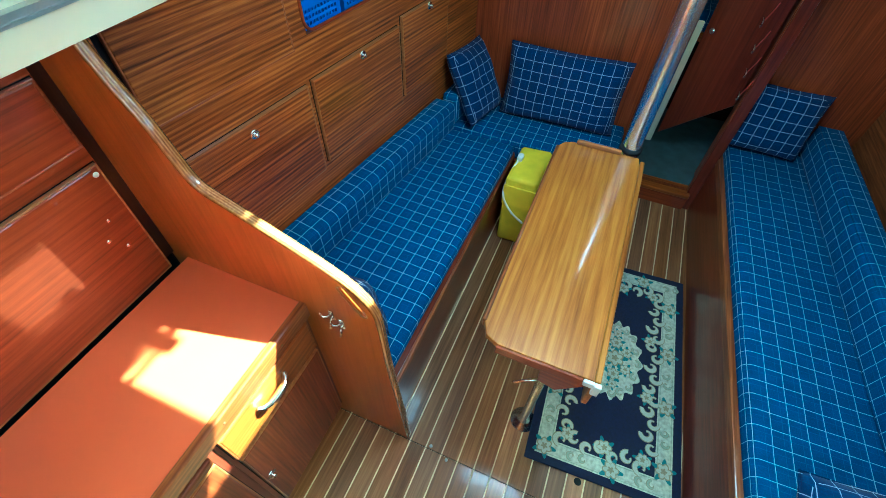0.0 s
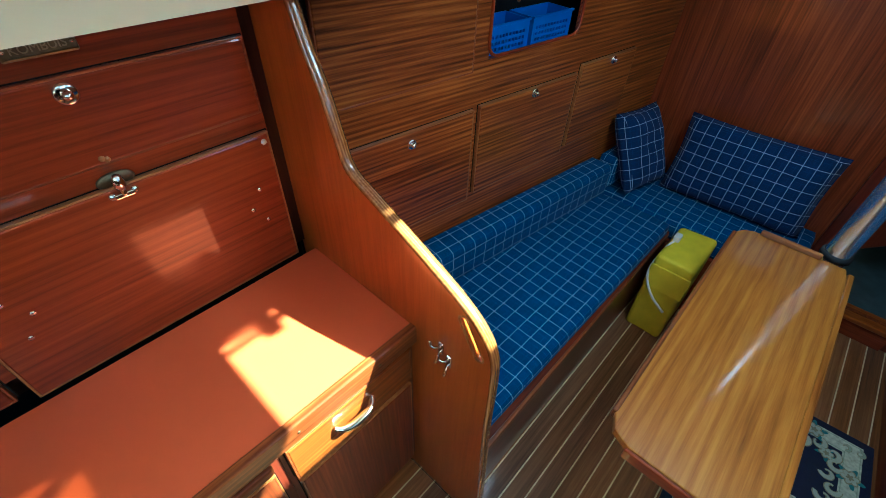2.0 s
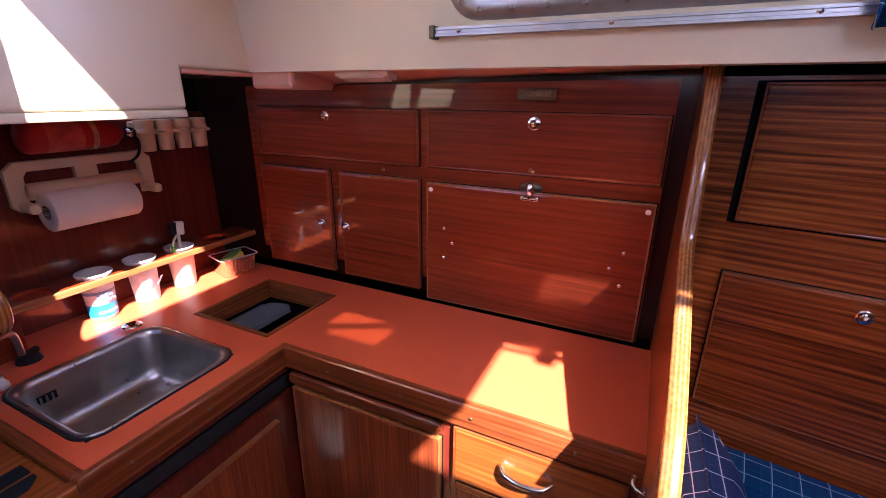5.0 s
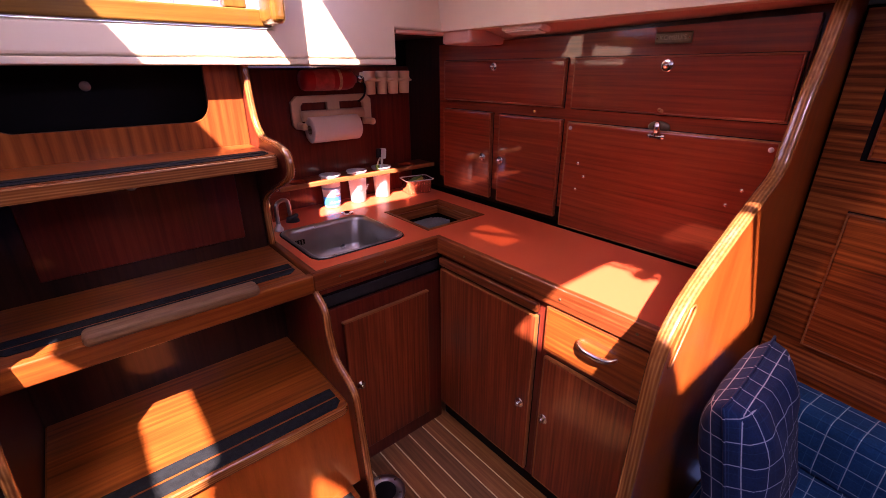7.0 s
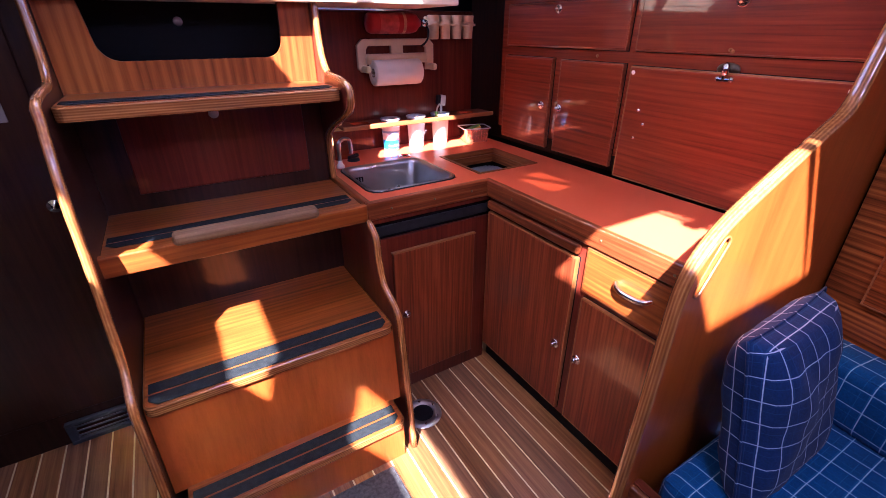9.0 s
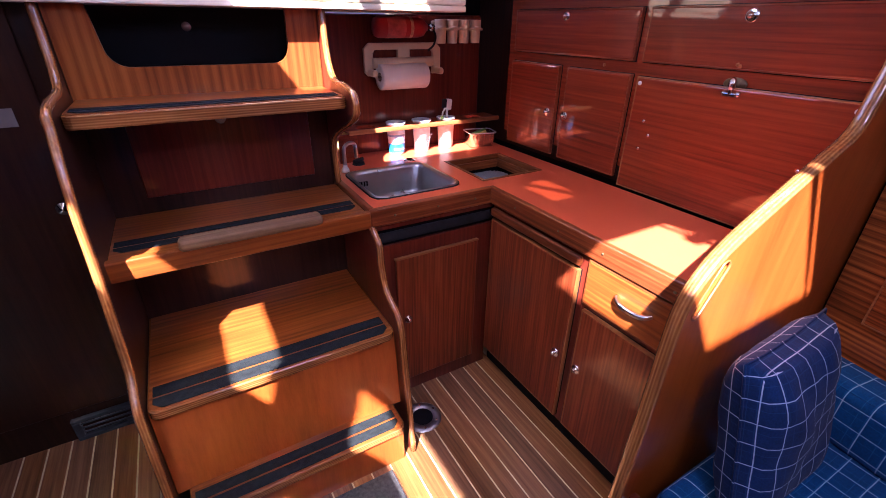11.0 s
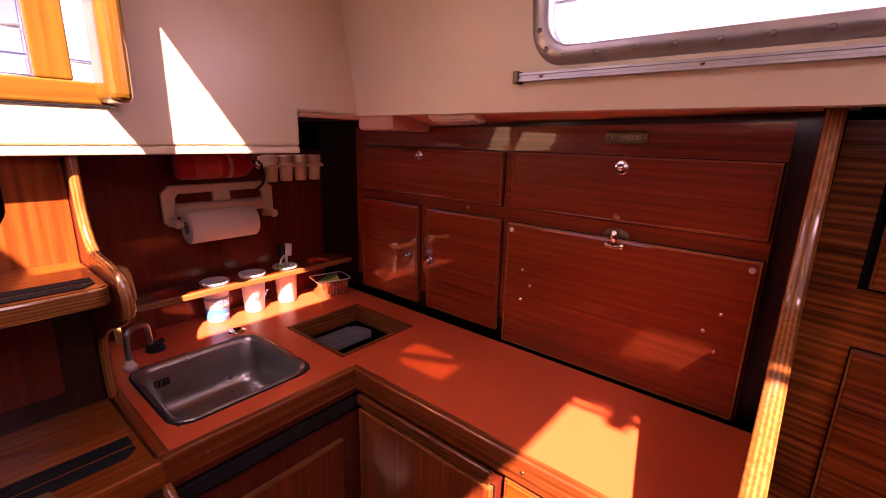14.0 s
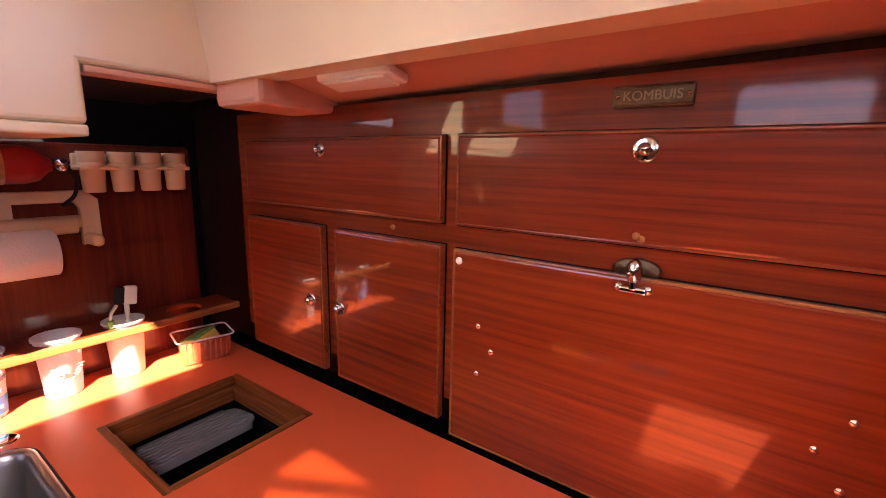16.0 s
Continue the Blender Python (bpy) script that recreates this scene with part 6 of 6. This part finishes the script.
part("body", skin([rounded(0.036, 0.022, 0.014, 0.0), rounded(0.038, 0.024, 0.016, 0.01), rounded(0.036, 0.024, 0.016, 0.09), rounded(0.040, 0.024, 0.016, 0.15), rounded(0.040, 0.022, 0.014, 0.215), rounded(0.034, 0.016, 0.012, 0.240), rounded(0.018, 0.010, 0.008, 0.250)]), plain("cream_bottle", (0.72, 0.50, 0.16), 0.4), bot, "", True)
part("label_patch", moved(lathe([(0.0001, 0.0012), (0.020, 0.001), (0.021, 0)], 24), Matrix.Translation((0.002, 0.0238, 0.195)) @ pose(0, 0, 0, -90, 0, 0) @ Matrix.Diagonal((1.15, 0.85, 1, 1))), plain("dark_label", (0.015, 0.05, 0.045), 0.5), bot, "dark oval label")
for k in range(3):
    part("writing", box((-0.018, 0.0236, 0.150 - 0.012 * k), (0.014 - 0.006 * k, 0.0250, 0.154 - 0.012 * k), 0), plain("brown_print", (0.20, 0.10, 0.04), 0.5) if k == 0 else bpy.data.materials["brown_print"], bot, "printed bars")


# ---- outside, seen through the openings ----
WATER = plain("harbour_water", (0.10, 0.14, 0.16), 0.12, vary=0.3, scale=0.3, bump=0.4, grain=2)
bm = bmesh.new()
bmesh.ops.create_grid(bm, x_segments=1, y_segments=1, size=3000)
structure("water", moved(bm, Matrix.Translation((0, 0, -0.6))), WATER, "grey harbour water out to the horizon")
HULLWHITE = plain("white_hull_paint", (0.8, 0.8, 0.8), 0.4)
mastm = thing("mast", Matrix.Translation((-4.2, -1.08, -0.6)), "grey aluminium mast of a boat moored alongside", "mast")
part("pole", tube([(0, 0, 0), (0, 0, 12)], 0.11, 14), ALUMINIUM, mastm, "", True)
part("shroud", tube([(0.0, 0.4, 0), (0, 0.05, 11)], 0.012, 6), STEEL, mastm, "", True)
part("shroud", tube([(0.0, 2.0, 0), (0, 0.05, 11)], 0.012, 6), STEEL, mastm, "", True)
rails = thing("guard_rail", Matrix.Translation((-1.72, 0, 1.66)), "stainless guard rail with two wires on the side deck", "rail")
for y in (-0.9, 1.15, 3.1):
    part("stanchion", tube([(0, y, 0), (0, y, 0.62)], 0.0125, 10), STEEL, rails, "", True)
for z in (0.32, 0.60):
    part("wire", tube([(0, -1.2, z), (0, 4.2, z)], 0.004, 6), STEEL, rails, "", True)
wheel = thing("steering_pedestal", Matrix.Translation((0.15, -2.2, 1.2)), "white steering pedestal with a steel guard in the cockpit", "pedestal")
part("column", lathe([(0.13, 0.0), (0.10, 0.1), (0.08, 0.8), (0.10, 0.9), (0.0001, 0.95)], 20), HULLWHITE, wheel, "", True)
part("guard", tube(smooth_line([(-0.2, 0.12, 0.0), (-0.2, 0.14, 0.9), (-0.1, 0.14, 1.05), (0.1, 0.14, 1.05), (0.2, 0.14, 0.9), (0.2, 0.12, 0.0)], 5), 0.0125, 10), STEEL, wheel, "", True)
strap = thing("canvas_cover", Matrix.Translation((0.05, -2.06, 0)), "blue canvas strip hanging from the cockpit guard", "cover")
BLUECANVAS = plain("blue_canvas", (0.03, 0.16, 0.60), 0.8, vary=0.15, bump=0.4, grain=400)
for k_ in (-1, 1):
    part("fold", prism([(0.018 * k_ - 0.020, 1.735 + 0.004 * k_), (0.018 * k_ + 0.018, 1.735), (0.014 * k_ + 0.020, 2.0), (0.022 * k_ + 0.018, 2.262), (0.022 * k_ - 0.018, 2.262), (0.014 * k_ - 0.016, 2.0)], -0.012 + 0.010 * k_, 0.0 + 0.010 * k_, "xz", 0.003), BLUECANVAS, strap)
ladder = thing("boarding_ladder", Matrix.Translation((-0.45, -2.5, 1.18)), "folded steel boarding ladder in the cockpit", "ladder")
for x_ in (-0.07, 0.07):
    part("upright", tube([(x_, 0, 0), (x_ - 0.03, -0.1, 1.3)], 0.0125, 10), POLISHED, ladder, "", True)
for z_ in (0.35, 0.60, 0.85):
    part("rung", tube([(-0.08, -0.04, z_), (0.06, -0.04, z_)], 0.011, 10), GREY, ladder, "", True)
part("handrail", tube([(-0.35, 0.02, 0.70), (0.75, 0.02, 0.70)], 0.011, 10), POLISHED, ladder, "", True)
slab("cockpit_floor", (-1.6, -4.0, 1.1), (1.6, -1.35, 1.18), HULLWHITE, "white moulded cockpit floor")

# ---- floor planks, last ----
plank_w, gap = 0.066, 0.0055
meshes = {}


def plank(x0, x1, y0, y1):
    key = (round(x1 - x0, 4), round(y1 - y0, 4))
    if key not in meshes:
        b = box((0, 0, -0.012), (x1 - x0, y1 - y0, 0.0), 0.0012, 1)
        me_ = bpy.data.meshes.new("plank")
        b.to_mesh(me_)
        b.free()
        me_.materials.append(PLANK)
        meshes[key] = me_
    ob = new("plank", meshes[key])
    ob.parent = floor
    ob.location = (x0, y0, 0.0)


x = -0.8045
while x < 1.30:
    for y0, y1 in ((-0.70, 0.80), (0.803, 2.79)):
        if x < 0.72 or y0 < 0:
            plank(x, x + plank_w, y0, y1)
    x += plank_w + gap
part("seam", box((-0.80, 0.8004, -0.003), (0.72, 0.8026, -0.0004), 0), DARK, floor, "dark cross joint")
sm = solid("sole_lifting_hole", lathe([(0.0001, 0.0012), (0.013, 0.0012), (0.015, 0.0006)], 18, Matrix.Translation((0.238, 0.925, 0.0))), DARK, "small round finger hole in the cabin sole", "finger hole", smooth=True)
for x, y in ((-0.36, 0.815), (-0.28, 0.79), (0.16, 0.815)):
    solid("sole_screw", lathe([(0.0001, 0.0015), (0.006, 0.0012), (0.007, 0.0)], 12, Matrix.Translation((x, y, 0.0))), STEEL, "small steel screw in the cabin sole", "screw", "screws in the sole", smooth=True)
